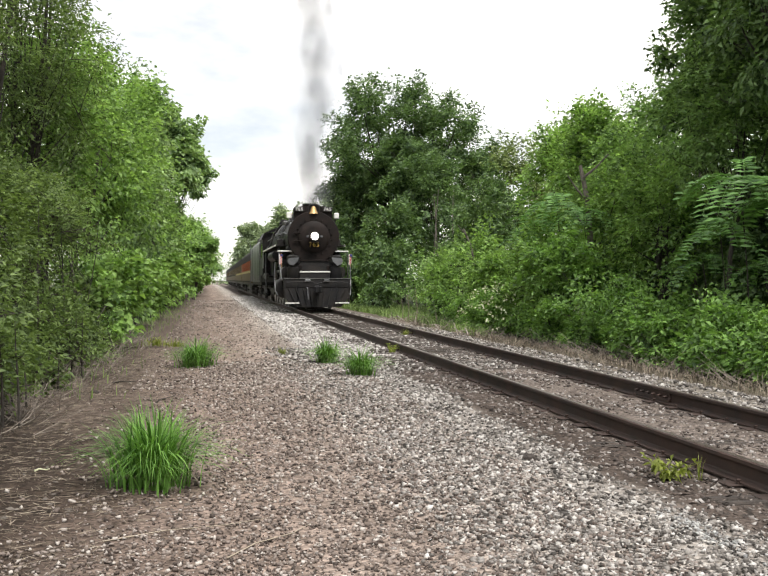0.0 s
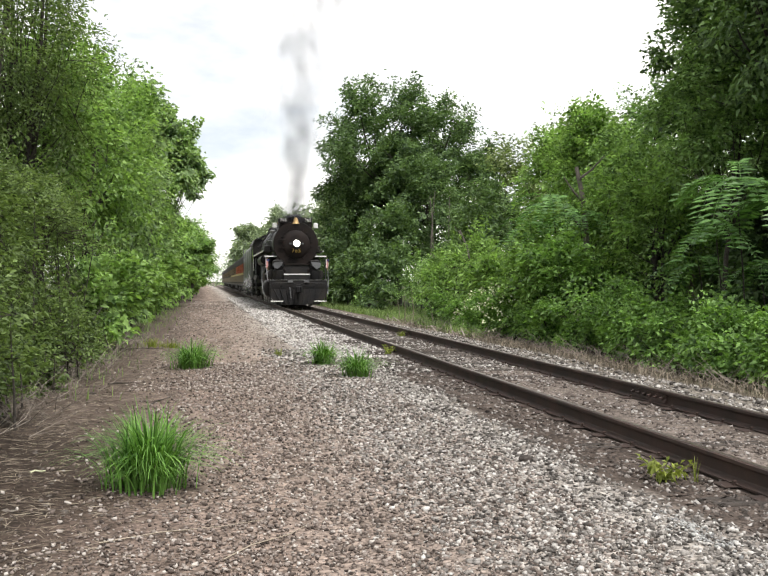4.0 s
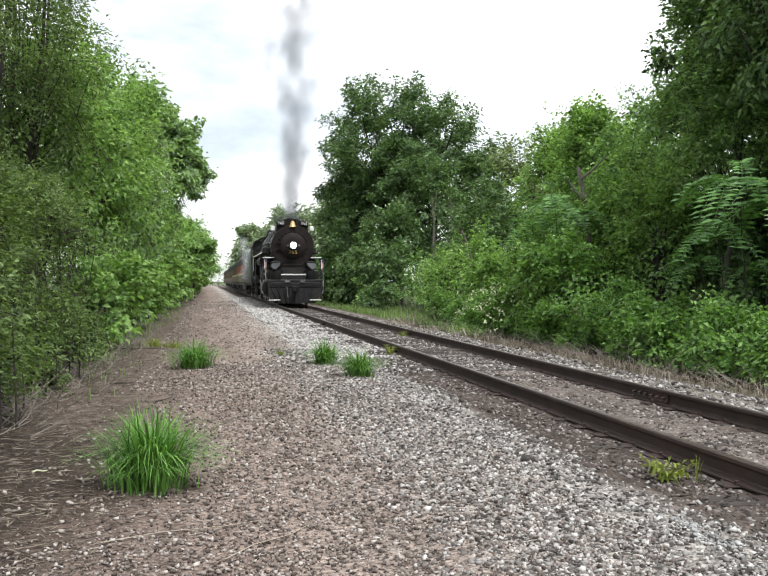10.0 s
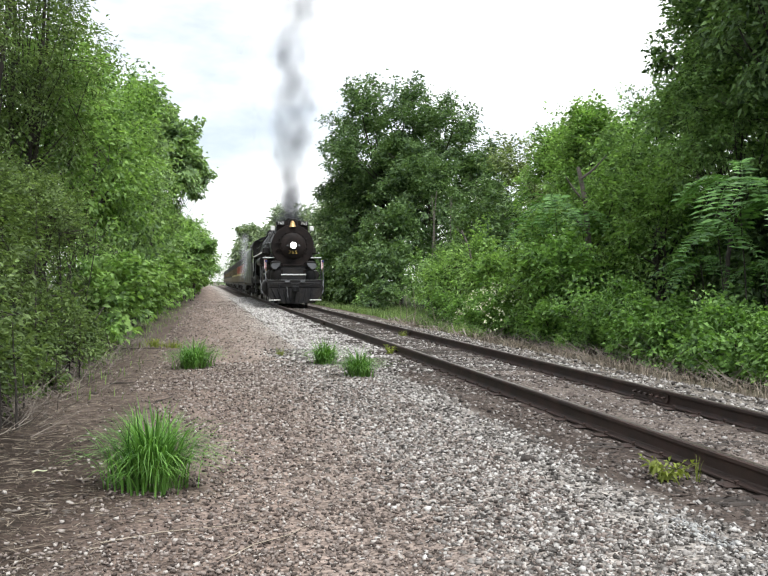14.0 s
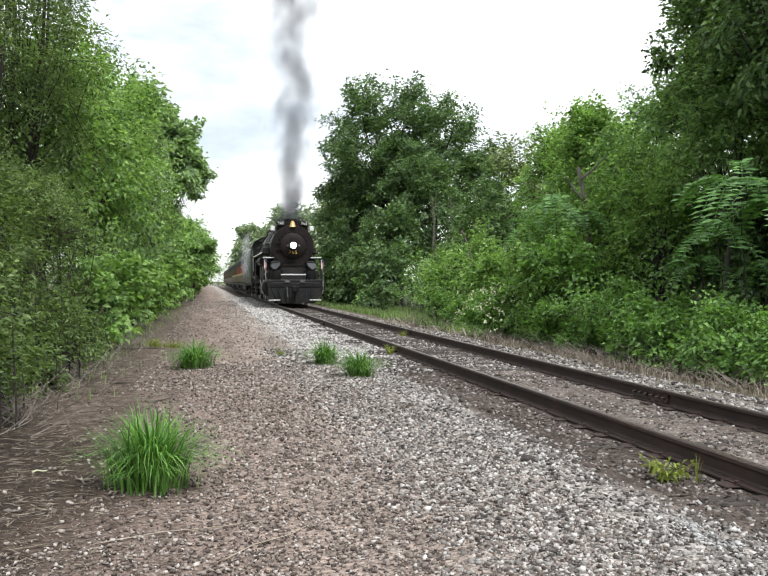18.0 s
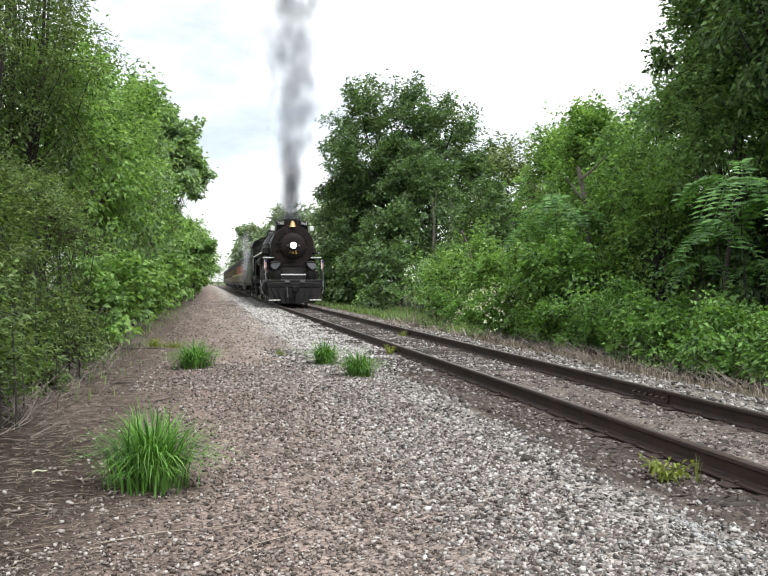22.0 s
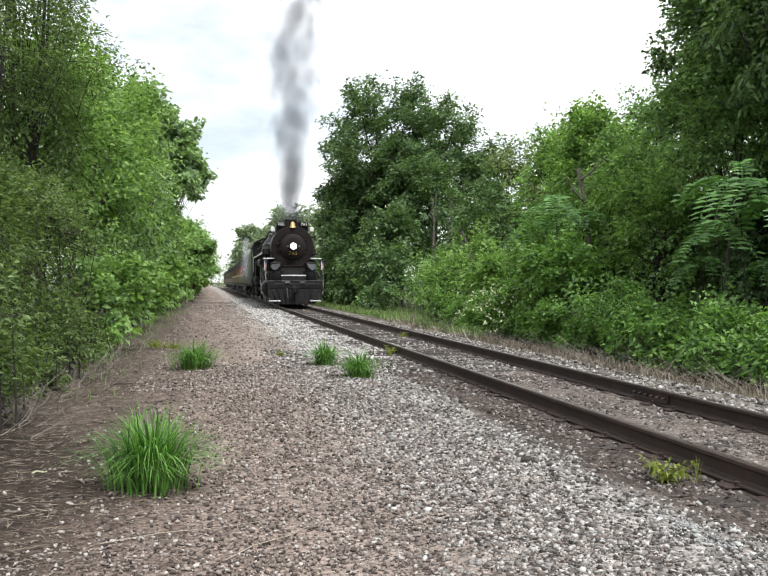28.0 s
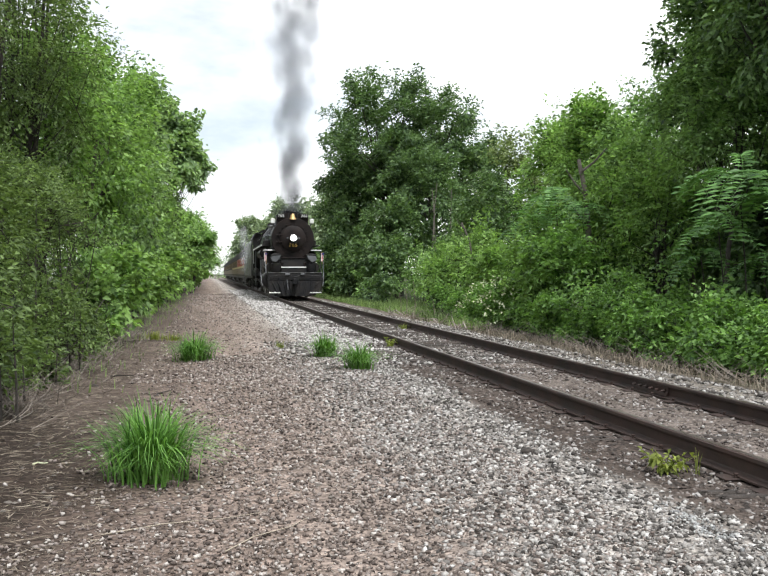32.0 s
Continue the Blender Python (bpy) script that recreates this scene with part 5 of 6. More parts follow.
    C[:, 2] = np.abs(C[:, 2]) + 0.1
    P, D, face = spray(rng, C, 0.26, 24, np.zeros(3))
    part("crown", leaf_mesh("crown", P, D, 0.085, 0.65, M_BRAMBLE, rng, face=face), None, root)
    C = C[(C[:, 0] < 0.5) & (C[:, 2] > 0.25)]
    P, D, face = spray(rng, C[:120] * 1.18, 0.14, 4, np.zeros(3))
    part("blossoms", leaf_mesh("blossoms", P, D, 0.065, 0.95, M_PETAL, rng, face=face), None, root, "small cream blossoms")


def sumac(x, y, h, fronds, size, seed, turn=0.0, arc=2 * math.pi):
    """A young sumac: a leaning stem topped by a whorl of long arching fronds with paired narrow leaflets."""
    rng = np.random.default_rng(seed)
    root = thing("sumac_shrub", pose(x, y, -0.1), "young sumac with long feathered green leaves", "shrub", "sumacs at the wood's edge")
    part("stem", Shape().pipe([(0.35, 0.2, 0), (0.2, 0.1, h * 0.5), (0, 0, h)], 0.018, 7, 0.009), M_BARK, root)
    for k in range(fronds):
        a = turn + arc * ((k + rng.uniform(-0.25, 0.25)) / fronds - 0.5)
        L = size * rng.uniform(0.8, 1.15)
        o = np.array([0, 0, h * rng.uniform(0.9, 1.0)])
        d = np.array([math.cos(a), math.sin(a), rng.uniform(0.35, 0.95)])
        along = lambda t: o + d * L * t + np.array([0, 0, -1.05 * L * t * t])
        side = np.cross(d, [0, 0, 1.0])
        side /= np.linalg.norm(side)
        P, D, face = [], [], []
        for i in range(14):
            t = 0.16 + 0.84 * i / 13
            for s in (-1, 1):
                P.append(along(t))
                D.append(side * s + d * 0.35 + np.array([0, 0, -0.22 + rng.normal() * 0.1]))
                face.append(np.array([d[0] * t, d[1] * t, 0.9]) + rng.normal(size=3) * 0.15)
        me = leaf_mesh("frond", np.array(P), unit(np.array(D)), 0.2 * size, 0.27, M_SUMAC, rng, 0.1, 0.1, face=np.array(face))
        fr = part("frond", me, None, root)
        part("frond_stalk", Shape().pipe([along(t) for t in (0, 0.2, 0.4, 0.6, 0.8, 1.0)], 0.009, 4, 0.003), M_SUMAC, fr)


def build_sumacs():
    west = math.pi
    for i, a in enumerate([(8.85, 14.9, 3.35, 11, 1.1), (9.15, 14.2, 3.0, 10, 1.1), (8.75, 15.4, 2.55, 7, 0.95), (8.7, 15.9, 2.0, 6, 0.8), (9.6, 15.4, 1.9, 5, 0.7),
                           (9.0, 24.0, 3.75, 11, 1.1), (9.5, 23.4, 3.3, 9, 1.0), (8.7, 24.9, 3.1, 8, 0.95)]):
        sumac(*a, 200 + i, west + 0.5, 4.6)


def grass_tuft(x, y, r, h, n, seed, label, material=None, width=0.012, name="grass_tuft", lean=0.95):
    rng = np.random.default_rng(seed)
    root = thing(name, pose(x, y, float(ground_height(np.array(x), np.array(y))) - 0.01), label, "grass", "grass tufts on the gravel")
    a, d = rng.uniform(0, 2 * math.pi, n), r * np.abs(rng.normal(size=n)) * 0.55
    P = np.stack([d * np.cos(a), d * np.sin(a), np.zeros(n)], 1)
    tagged(part("grass_clump", blades("grass_clump", material or M_GRASS, P, h, lean, width, rng, 6, 0.7, 0.66, 0.3), None, root), kind="stuff")
    k = n // 5
    tagged(part("low_grass", blades("low_grass", material or M_GRASS, P[:k] * 1.3, h * 0.6, 1.1, width, rng, 5, 0.7, 0.5), None, root), kind="stuff")
    k = n // 6
    tagged(part("dead_grass", blades("dead_grass", M_STRAW, P[:k] * 1.15, h * 0.45, 1.4, width * 0.7, rng, 3), None, root, "dry straw at the base"), kind="stuff")


def leafy_weed(x, y, h, stems, seed, label):
    """A low weed: leaning stems with broad leaves."""
    rng = np.random.default_rng(seed)
    root = thing("weed", pose(x, y, float(ground_height(np.array(x), np.array(y))) - 0.01), label, "weed", "weeds on the gravel")
    for k in range(stems):
        d = np.array([rng.normal() * 0.6, rng.normal() * 0.6, 1.0]) * h * rng.uniform(0.5, 1.15)
        st = part("stem", Shape().pipe([(0, 0, 0), d * 0.5 + np.array([0, 0, 0.02]), d], 0.004, 4, 0.002), M_WEED, root)
        n = 9
        P = d[None] * rng.uniform(0.3, 1.0, (n, 1))
        D = unit(units(rng, n) + np.array([0, 0, 0.2]))
        part("leaf_whorl", leaf_mesh("leaf_whorl", P, D, 0.07, 0.42, M_WEED, rng, 0.15, 0.35), None, st)


def build_tufts():
    grass_tuft(-0.38, 6.9, 0.21, 0.7, 820, 1, "large clump of fresh green grass in the path", None, 0.015, lean=1.0)
    grass_tuft(-0.2, 16.3, 0.24, 0.66, 480, 2, "clump of green grass with darker seed stalks", None, 0.017, lean=1.15)
    grass_tuft(2.02, 16.55, 0.15, 0.6, 400, 3, "round clump of green grass on pale gravel", None, 0.017, lean=1.15)
    grass_tuft(2.24, 14.2, 0.16, 0.6, 420, 4, "round clump of green grass on pale gravel", None, 0.015, lean=1.15)
    leafy_weed(3.3, 6.5, 0.17, 12, 5, "small leafy yellowing weed against the rail")
    leafy_weed(3.56, 18.6, 0.2, 12, 12, "browning leafy weed against the near rail")
    grass_tuft(3.5, 6.42, 0.03, 0.24, 14, 8, "thin dry weed against the rail", M_WEED, 0.007, "weed", 0.3)
    grass_tuft(1.39, 18.5, 0.1, 0.2, 70, 6, "thin yellowing grass sprout on gravel", M_WEED, 0.01, "weed", 0.8)
    grass_tuft(-1.1, 21.5, 0.35, 0.3, 110, 9, "low yellow-green weeds at the bushes' foot", M_WEED, 0.016, "weed", 1.0)
    grass_tuft(-0.7, 21.0, 0.3, 0.24, 60, 10, "low yellow-green weeds at the bushes' foot", M_WEED, 0.016, "weed", 1.0)
    grass_tuft(5.05, 24.6, 0.12, 0.25, 70, 11, "weed growing beside the far rail", M_WEED, 0.012, "weed", 0.8)
    rng = np.random.default_rng(31)
    n = 15000
    y = 24 + 52 * rng.uniform(0, 1, n) ** 0.8
    x = 6.75 + np.abs(rng.normal(size=n)) * (0.3 + np.clip((y - 24) / 26, 0, 1) * 1.8)
    P = np.stack([x, y, ground_height(x, y)], 1)
    tagged(new("verge_grass", blades("verge_grass", M_VERGE, P, 0.38, 0.7, 0.02, rng, 2)), "rough grass on the verge along the track", "grass", kind="stuff")
    n = 2600
    y = 8 + 26 * rng.uniform(0, 1, n)
    x = 6.98 + rng.normal(size=n) * 0.3
    P = np.stack([x, y, ground_height(x, y)], 1)
    tagged(new("dry_verge_grass", blades("dry_verge_grass", M_STRAW, P, 0.3, 1.5, 0.01, rng, 3)), "dry grey-brown weeds at the thicket's foot", "grass", kind="stuff")
    n = 2500
    x, y = rng.normal(size=n) * 0.5 - 2.1, 12 + 50 * rng.uniform(0, 1, n)
    P = np.stack([x, y, ground_height(x, y)], 1)
    tagged(new("hedge_foot_grass", blades("hedge_foot_grass", M_VERGE, P, 0.22, 0.8, 0.014, rng, 2)), "thin grass at the hedge's foot", "grass", kind="stuff")


def build_far_woods():
    rng = np.random.default_rng(77)
    C, S = [], []

    def mass(x, y, rx, ry, h, n):
        u = units(rng, n)
        u[:, 2] = np.abs(u[:, 2])
        k = rng.uniform(0.55, 1.05, (n, 1))
        C.append(np.array([x, y, 0]) + u * k * np.array([rx, ry, h]))
        S.append(np.full(n, 1.0))
    for y, x, h in [(210, 14, 13), (250, 13, 13), (295, 12, 12)]:
        mass(x + bend(y), y, 4.2, 14, h, 2500)
    for i, (x, y, h, rx, z0) in enumerate([(10.6, 76, 8.6, 2.6, 0.2), (11.4, 88, 9.4, 2.8, 0.2), (10.6, 102, 9.6, 2.8, 0.2), (9.3, 116, 11.3, 1.7, 0.5), (12.5, 118, 10.5, 3.2, 0.2),
                                           (8.9, 190, 13.4, 3.2, 0.5), (8.2, 215, 11.5, 3.0, 0.5), (12.0, 150, 12, 3.6, 0.3), (11.5, 180, 13, 4, 0.3)]):
        tree("far_tree", "round-headed tree far along the line, coloured grey-green for haze", x, y, h, rx, rx * 1.2, z0, 9000, 0.12 + 0.0017 * y, 0.6, M_FAR, 700 + i, lobes=24, clump=0.3 + 0.003 * y, per=12, trunk=0.16, lobe_r=0.4, shoots=0.3, group="trees far along the line")
    for y in (175, 210, 250, 300):
        mass(-4.5, y, 4.0, 16, 8, 1500)
    for k in range(14):
        mass(-60 + 9 * k, 360 + rng.uniform(-20, 20), 9, 8, rng.uniform(10, 14), 700)
    for k in range(40):
        a = 2 * math.pi * k / 40
        if abs(math.atan2(math.sin(a), math.cos(a))) > 0.35:
            mass(400 * math.sin(a), 400 * math.cos(a), 45, 45, 13, 250)
    for x, y in [(17.5, 12), (17.5, 19), (18, 27), (19, 35), (16.5, 6)]:
        mass(x, y, 3, 4, 9.5, 2500)
    for k in range(12):
        mass(-13 - rng.uniform(0, 5), -4 + 9 * k, 4.5, 6, rng.uniform(8, 10.5), 500)
        mass(21 + rng.uniform(0, 5), 2 + 8 * k, 4.5, 6, rng.uniform(8, 11), 800)
    P = np.concatenate(C)
    far = np.hypot(P[:, 0], P[:, 1])
    D = units(rng, len(P)) + np.array([0, 0, 0.2])
    D /= np.linalg.norm(D, axis=1, keepdims=True)
    n = len(P)
    S = np.cross(D, units(rng, n))
    L = (0.16 + far * 0.0016)[:, None] * rng.uniform(0.6, 1.3, (n, 1))
    V = np.stack([P, P + 0.45 * L * D + 0.35 * L * S, P + L * D, P + 0.45 * L * D - 0.35 * L * S], 1)
    i = np.arange(n)[:, None] * 4
    F = np.concatenate([i + np.array([[0, 1, 2]]), i + np.array([[0, 2, 3]])], 1).reshape(-1, 3)
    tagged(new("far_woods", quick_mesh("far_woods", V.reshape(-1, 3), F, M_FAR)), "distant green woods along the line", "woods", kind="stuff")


def build_litter():
    """Gravel, straw, sticks and dead brush."""
    rng = np.random.default_rng(12)

    def spread(n, x0, x1, y0, y1, power):
        y = y0 + (y1 - y0) * rng.uniform(0, 1, n) ** power
        return np.stack([rng.uniform(x0, x1, n), y], 1)
    xy = spread(36000, 1.4, 3.5, 3.4, 20, 2.0)
    xy[:, 0] += rng.normal(size=len(xy)) * 0.25
    xy = xy[(xy[:, 0] < 2.93 + 0.1 * np.sin(xy[:, 1] * 1.7) + rng.normal(size=len(xy)) * 0.07)]
    pebbles("pale_ballast", M_PALE, xy, ground_height(*xy.T), (0.012 + 0.024 * rng.uniform(0, 1, len(xy)) ** 1.5) * (1 + (xy[:, 1] - 4) * 0.05), rng, "loose pale limestone ballast along the track")
    xy = spread(44000, -1.4, 2.4, 3.4, 17, 1.9)
    keep = rng.uniform(0, 1, len(xy)) < np.clip((xy[:, 0] + 1.25 + 1.1 * np.clip(5.6 - xy[:, 1], 0, 1) - 0.04 * (xy[:, 1] - 4)) / 1.5, 0.06, 1)
    xy = xy[keep]
    pebbles("path_gravel", M_PATH, xy, ground_height(*xy.T) + 0.003, (0.01 + 0.021 * rng.uniform(0, 1, len(xy)) ** 2) * (1 + (xy[:, 1] - 4) * 0.05), rng, "trodden tan gravel on the path")
    xy = spread(25000, 2.9, 6.1, 4.8, 32, 2.0)
    xy = xy[(np.abs(xy[:, 0] - 3.745) > 0.1) & (np.abs(xy[:, 0] - 5.255) > 0.1) & ((xy[:, 0] > 3.7) | (rng.uniform(0, 1, len(xy)) < 0.85))]
    pebbles("track_ballast", M_BED, xy, np.full(len(xy), -0.016), (0.013 + 0.028 * rng.uniform(0, 1, len(xy)) ** 1.5) * (1 + (xy[:, 1] - 5) * 0.025), rng, "dirty grey-brown ballast between the rails")
    xy = spread(10500, 3.0, 6.3, 15, 58, 1.3)
    xy = xy[(np.abs(xy[:, 0] - 3.745) > 0.12) & (np.abs(xy[:, 0] - 5.255) > 0.12)]
    pebbles("pale_bed_ballast", M_PALE, xy, np.full(len(xy), -0.012), rng.uniform(0.03, 0.065, len(xy)), rng, "paler ballast between the rails farther off")
    xy = spread(4500, 5.5, 6.55, 7.0, 30, 1.4)
    pebbles("far_ballast", M_PALE, xy, ground_height(*xy.T), rng.uniform(0.03, 0.065, len(xy)), rng, "loose pale ballast on the track's far shoulder")
    xy = spread(9000, -1.0, 2.6, 13, 70, 1.9)
    pebbles("path_far_gravel", M_PATH, xy, ground_height(*xy.T), rng.uniform(0.015, 0.045, len(xy)) * (0.8 + xy[:, 1] * 0.01), rng, "scattered gravel farther along the path")
    xy = spread(10500, 1.9, 3.68, 18, 85, 1.8)
    pebbles("pale_far_ballast", M_CLEAN, xy, ground_height(*xy.T), rng.uniform(0.03, 0.07, len(xy)) * (0.6 + xy[:, 1] * 0.02), rng, "pale ballast farther along the track")
    n = 900
    y, x = 6 + 46 * rng.uniform(0, 1, n) ** 1.6, rng.normal(size=n) * 0.8 - 0.35
    P = np.stack([x, y, ground_height(x, y) + 0.012], 1)
    a = rng.uniform(0, 2 * math.pi, n)
    tagged(new("dead_leaf_litter", leaf_mesh("dead_leaf_litter", P, np.stack([np.cos(a), np.sin(a), 0 * a], 1), 0.05, 0.4, M_SNAG, rng, 0.1, 0.0)), "dark dead leaves and bark bits on the path", "litter", kind="stuff")
    n = 600
    y, x = 4.8 + 18 * rng.uniform(0, 1, n) ** 1.5, rng.uniform(3.0, 3.62, n)
    P = np.stack([x, y, 0 * x + 0.004], 1)
    a = rng.uniform(0, 2 * math.pi, n)
    tagged(new("wood_chips", leaf_mesh("wood_chips", P, np.stack([np.cos(a), np.sin(a), 0 * a + 0.1], 1), 0.065, 0.3, M_TIE, rng, 0.12, 0.0)), "dark splintered wood chips beside the rail", "litter", kind="stuff")
    # straw
    n = 8000
    y = 4.5 + 16 * rng.uniform(0, 1, n) ** 1.5
    x = -1.35 + rng.normal(size=n) * 0.55
    P = np.stack([x, y, ground_height(x, y) + 0.008], 1)
    a = rng.uniform(0, 2 * math.pi, n)
    D = np.stack([np.cos(a), np.sin(a), rng.normal(size=n) * 0.06], 1)
    tagged(new("straw_litter", leaf_mesh("straw_litter", P, D, 0.13, 0.035, M_STRAW, rng, 0.1, 0.0)), "dry straw and stalks on the path's edge", "straw", kind="stuff")
    # single sticks
    sticks = [((-1.22, 7.5), 20, 0.055, 0.008, M_PETAL, "short pale stick lying on the dirt"), ((-0.5, 11.9), 75, 0.45, 0.008, M_BARK, "thin dark stick lying on the path"),
              ((-1.15, 13.8), 15, 0.16, 0.014, M_BARK, "dark scrap of bark on the path"), ((0.35, 5.3), 50, 0.4, 0.005, M_STRAW, "dry bent stalk on the gravel"),
              ((-0.1, 5.6), 20, 0.5, 0.005, M_STRAW, "dry bent stalk on the gravel"), ((-1.3, 20.8), 5, 0.45, 0.01, M_BARK, "thin dark stick lying on the path"),
              ((4.35, 14.0), 60, 0.22, 0.02, M_BARK, "dark wood scrap between the rails")]
    for (x, y), turn, L, r, m, words in sticks:
        ob = part("stick", Shape().pipe([(-L, 0, 0), (-L * 0.3, 0.03, 0.006), (L * 0.4, -0.02, 0.004), (L, 0.02, 0.0)], r, 6, r * 0.5), m)
        ob.matrix_world = pose(x, y, float(ground_height(np.array(x), np.array(y))) + r + 0.006, 0, 0, turn)
        tagged(ob, words, "stick")
    for (x, y), size, m, words in [((2.52, 7.3), 0.1, M_TIE, "dark stone lying in pale gravel"), ((-1.4, 12.7), 0.07, M_TIE, "dark clod lying on the path"), ((4.8, 16.4), 0.08, M_TIE, "dark lump between the rails")]:
        s = Shape().turned([(-0.5, 0.1), (-0.35, 0.42), (0, 0.5), (0.35, 0.36), (0.5, 0.08)], axis="x", seg=7)
        s.v = [tuple(c * size * k * (1 + 0.2 * math.sin(7 * i + j)) for j, (c, k) in enumerate(zip(p, (1.3, 1, 0.6)))) for i, p in enumerate(s.v)]
        ob = part("stone", s, m, smooth=False)
        ob.matrix_world = pose(x, y, float(ground_height(np.array(x), np.array(y))) + size * 0.2, 0, 0, 20)
        tagged(ob, words, "stone")
    xy = np.array([2.72, 5.0]) + rng.normal(size=(150, 2)) * np.array([0.06, 0.24])
    pebbles("white_lime_spill", M_LIMEWHITE, xy, ground_height(*xy.T) + 0.006, rng.uniform(0.012, 0.03, len(xy)), rng, "spill of whiter stones on the ballast")
    for x, y, h in [(6.6, 31.5, 1.0), (6.55, 30.0, 1.25), (6.9, 28.8, 0.7), (6.7, 33, 0.8)]:
        ob = part("dead_stalk", Shape().pipe([(0, 0, 0), (0.03, 0.02, h * 0.5), (-0.04, 0, h)], 0.014, 5, 0.006), M_STRAW)
        ob.matrix_world = pose(x, y, float(ground_height(np.array(x), np.array(y))) - 0.01)
        tagged(ob, "pale dead stalk standing beside the track", "dead plant", "dead stalks")
    ob = part("fallen_branch", Shape().pipe([(0, 0, 0), (0.3, 0.4, 0.35), (0.62, 0.95, 0.62), (0.8, 1.4, 0.95)], 0.022, 6, 0.008), M_BARK)
    ob.matrix_world = pose(-2.5, 15.4, 0.05)
    tagged(ob, "dark bare branch leaning out of the hedge", "branch")
    # dead brush along the thickets' feet
    for name, words, spots in (("dead_brush", "tangle of dry grey twigs at the thicket's foot", [(7.4, 12.5), (7.45, 14.5), (7.3, 16.5), (7.5, 18.6), (7.6, 21), (7.4, 24), (7.6, 27.5), (7.4, 30.5), (8, 33)]),
                               ("dead_brush", "dry fallen twigs at the hedge's foot", [(-2.15, 10.2), (-2.1, 11.8), (-2.0, 13.5), (-2.05, 15.5), (-2.0, 17.5), (-1.9, 20.0), (-1.95, 23)])):
        s = Shape()
        for x, y in spots:
            for k in range(110):
                a = rng.uniform(0, 2 * math.pi)
                p = np.array([x + rng.normal() * 0.28, y + rng.normal() * 0.75, 0.0])
                p[2] = float(ground_height(p[0], p[1])) - 0.01
                d = np.array([math.cos(a), math.sin(a), rng.uniform(0.05, 0.9)]) * rng.uniform(0.15, 0.62)
                s.pipe([p, p + d * 0.5 + rng.normal(size=3) * 0.04, p + d], 0.005, 3, 0.002)
        tagged(part(name, s, M_TWIG), words, "brush", kind="stuff")
    s = Shape()
    for k in range(170):
        p = np.array([rng.uniform(6.35, 7.4), rng.uniform(24.0, 34.0), 0.0])
        p[2] = float(ground_height(p[0], p[1])) - 0.02
        a = rng.uniform(0, 2 * math.pi)
        d = np.array([math.cos(a), math.sin(a), abs(rng.normal()) * 0.25 + 0.04]) * rng.uniform(0.2, 0.75)
        s.pipe([p, p + d * 0.5 + rng.normal(size=3) * 0.06, p + d], rng.uniform(0.012, 0.03), 5, 0.006)
    tagged(part("brush_pile", s, M_TWIG), "pale dead branches lying on the verge", "brush", kind="stuff")
    # snags and leaning dead stems at the wood's edge
    for x, y, h, r, lean, words in [(9.85, 23.5, 4.5, 0.1, -0.35, "bare broken trunk standing in the wood"), (12.9, 24.0, 8.0, 0.12, 0.45, "hooked bare trunk standing in the wood"), (9.7, 33.6, 3.4, 0.06, -0.6, "leaning bare grey trunk in the wood"),
                                   (10.4, 44, 5.8, 0.032, 0.3, "leaning bare grey trunk in the wood"), (10.75, 44.4, 5.6, 0.032, -0.2, "leaning bare grey trunk in the wood"), (11.2, 43.6, 5.5, 0.03, 0.1, "leaning bare grey trunk in the wood")]:
        ob = thing("snag", pose(x, y, -0.1), words, "dead tree", "dead trunks in the wood")
        part("trunk", Shape().pipe([(0, 0, 0), (lean * 0.2, 0, h * 0.45), (lean * 0.55, 0, h * 0.8), (lean, 0.1, h)], r, 8, r * 0.5), M_SNAG, ob)
        for k in (0.62, 0.8, 0.93):
            side = rng.choice((-1, 1))
            a = np.array([lean * (0.3 + 0.7 * max(0, (k - 0.5) * 2)) * k, 0.02, h * k])
            part("branch_stub", Shape().pipe([a, a + np.array([side * r * 3, -r, r * 2.5]), a + np.array([side * r * 6, -r * 2, r * 6])], r * 0.4, 5, r * 0.15), M_SNAG, ob)


build_left_wood()
build_right_wood()
build_sumacs()
build_tufts()
build_far_woods()
build_litter()
# ---- smoke ----
PUFFS, CORES, STEAMS, JETS = [], [], [], []
STACK = (TRACK_X, 2.75, RAIL_TOP + 4.5)


def flake_mesh(name, n, radius, flake, tall, material, seed):
    """A loose ball of soft flakes."""
    rng = np.random.default_rng(seed)
    C = units(rng, n) * radius * rng.uniform(0, 1, (n, 1)) ** 0.6
    turn = rng.uniform(-0.9, 0.9, n)
    A = np.stack([np.cos(turn), np.sin(turn), np.zeros(n)], 1)
    s = flake * rng.uniform(0.85, 1.12, (n, 1))
    ring = [(math.cos(2 * math.pi * k / 10), math.sin(2 * math.pi * k / 10)) for k in range(10)]
    up = A * 0.15 * rng.normal(size=(n, 1)) + np.array([0, 0, 1.0])
    V = np.stack([C + A * s * u + up * s * tall * w for u, w in ring], 1).reshape(-1, 3)
    me = quick_mesh(name, V, np.arange(10 * n).reshape(-1, 10), material)
    uv = me.uv_layers.new(name="uv")
    uv.data.foreach_set("uv", np.tile(np.array([0.5 + 0.5 * c for p in ring for c in p], dtype=np.float32), n))
    return me


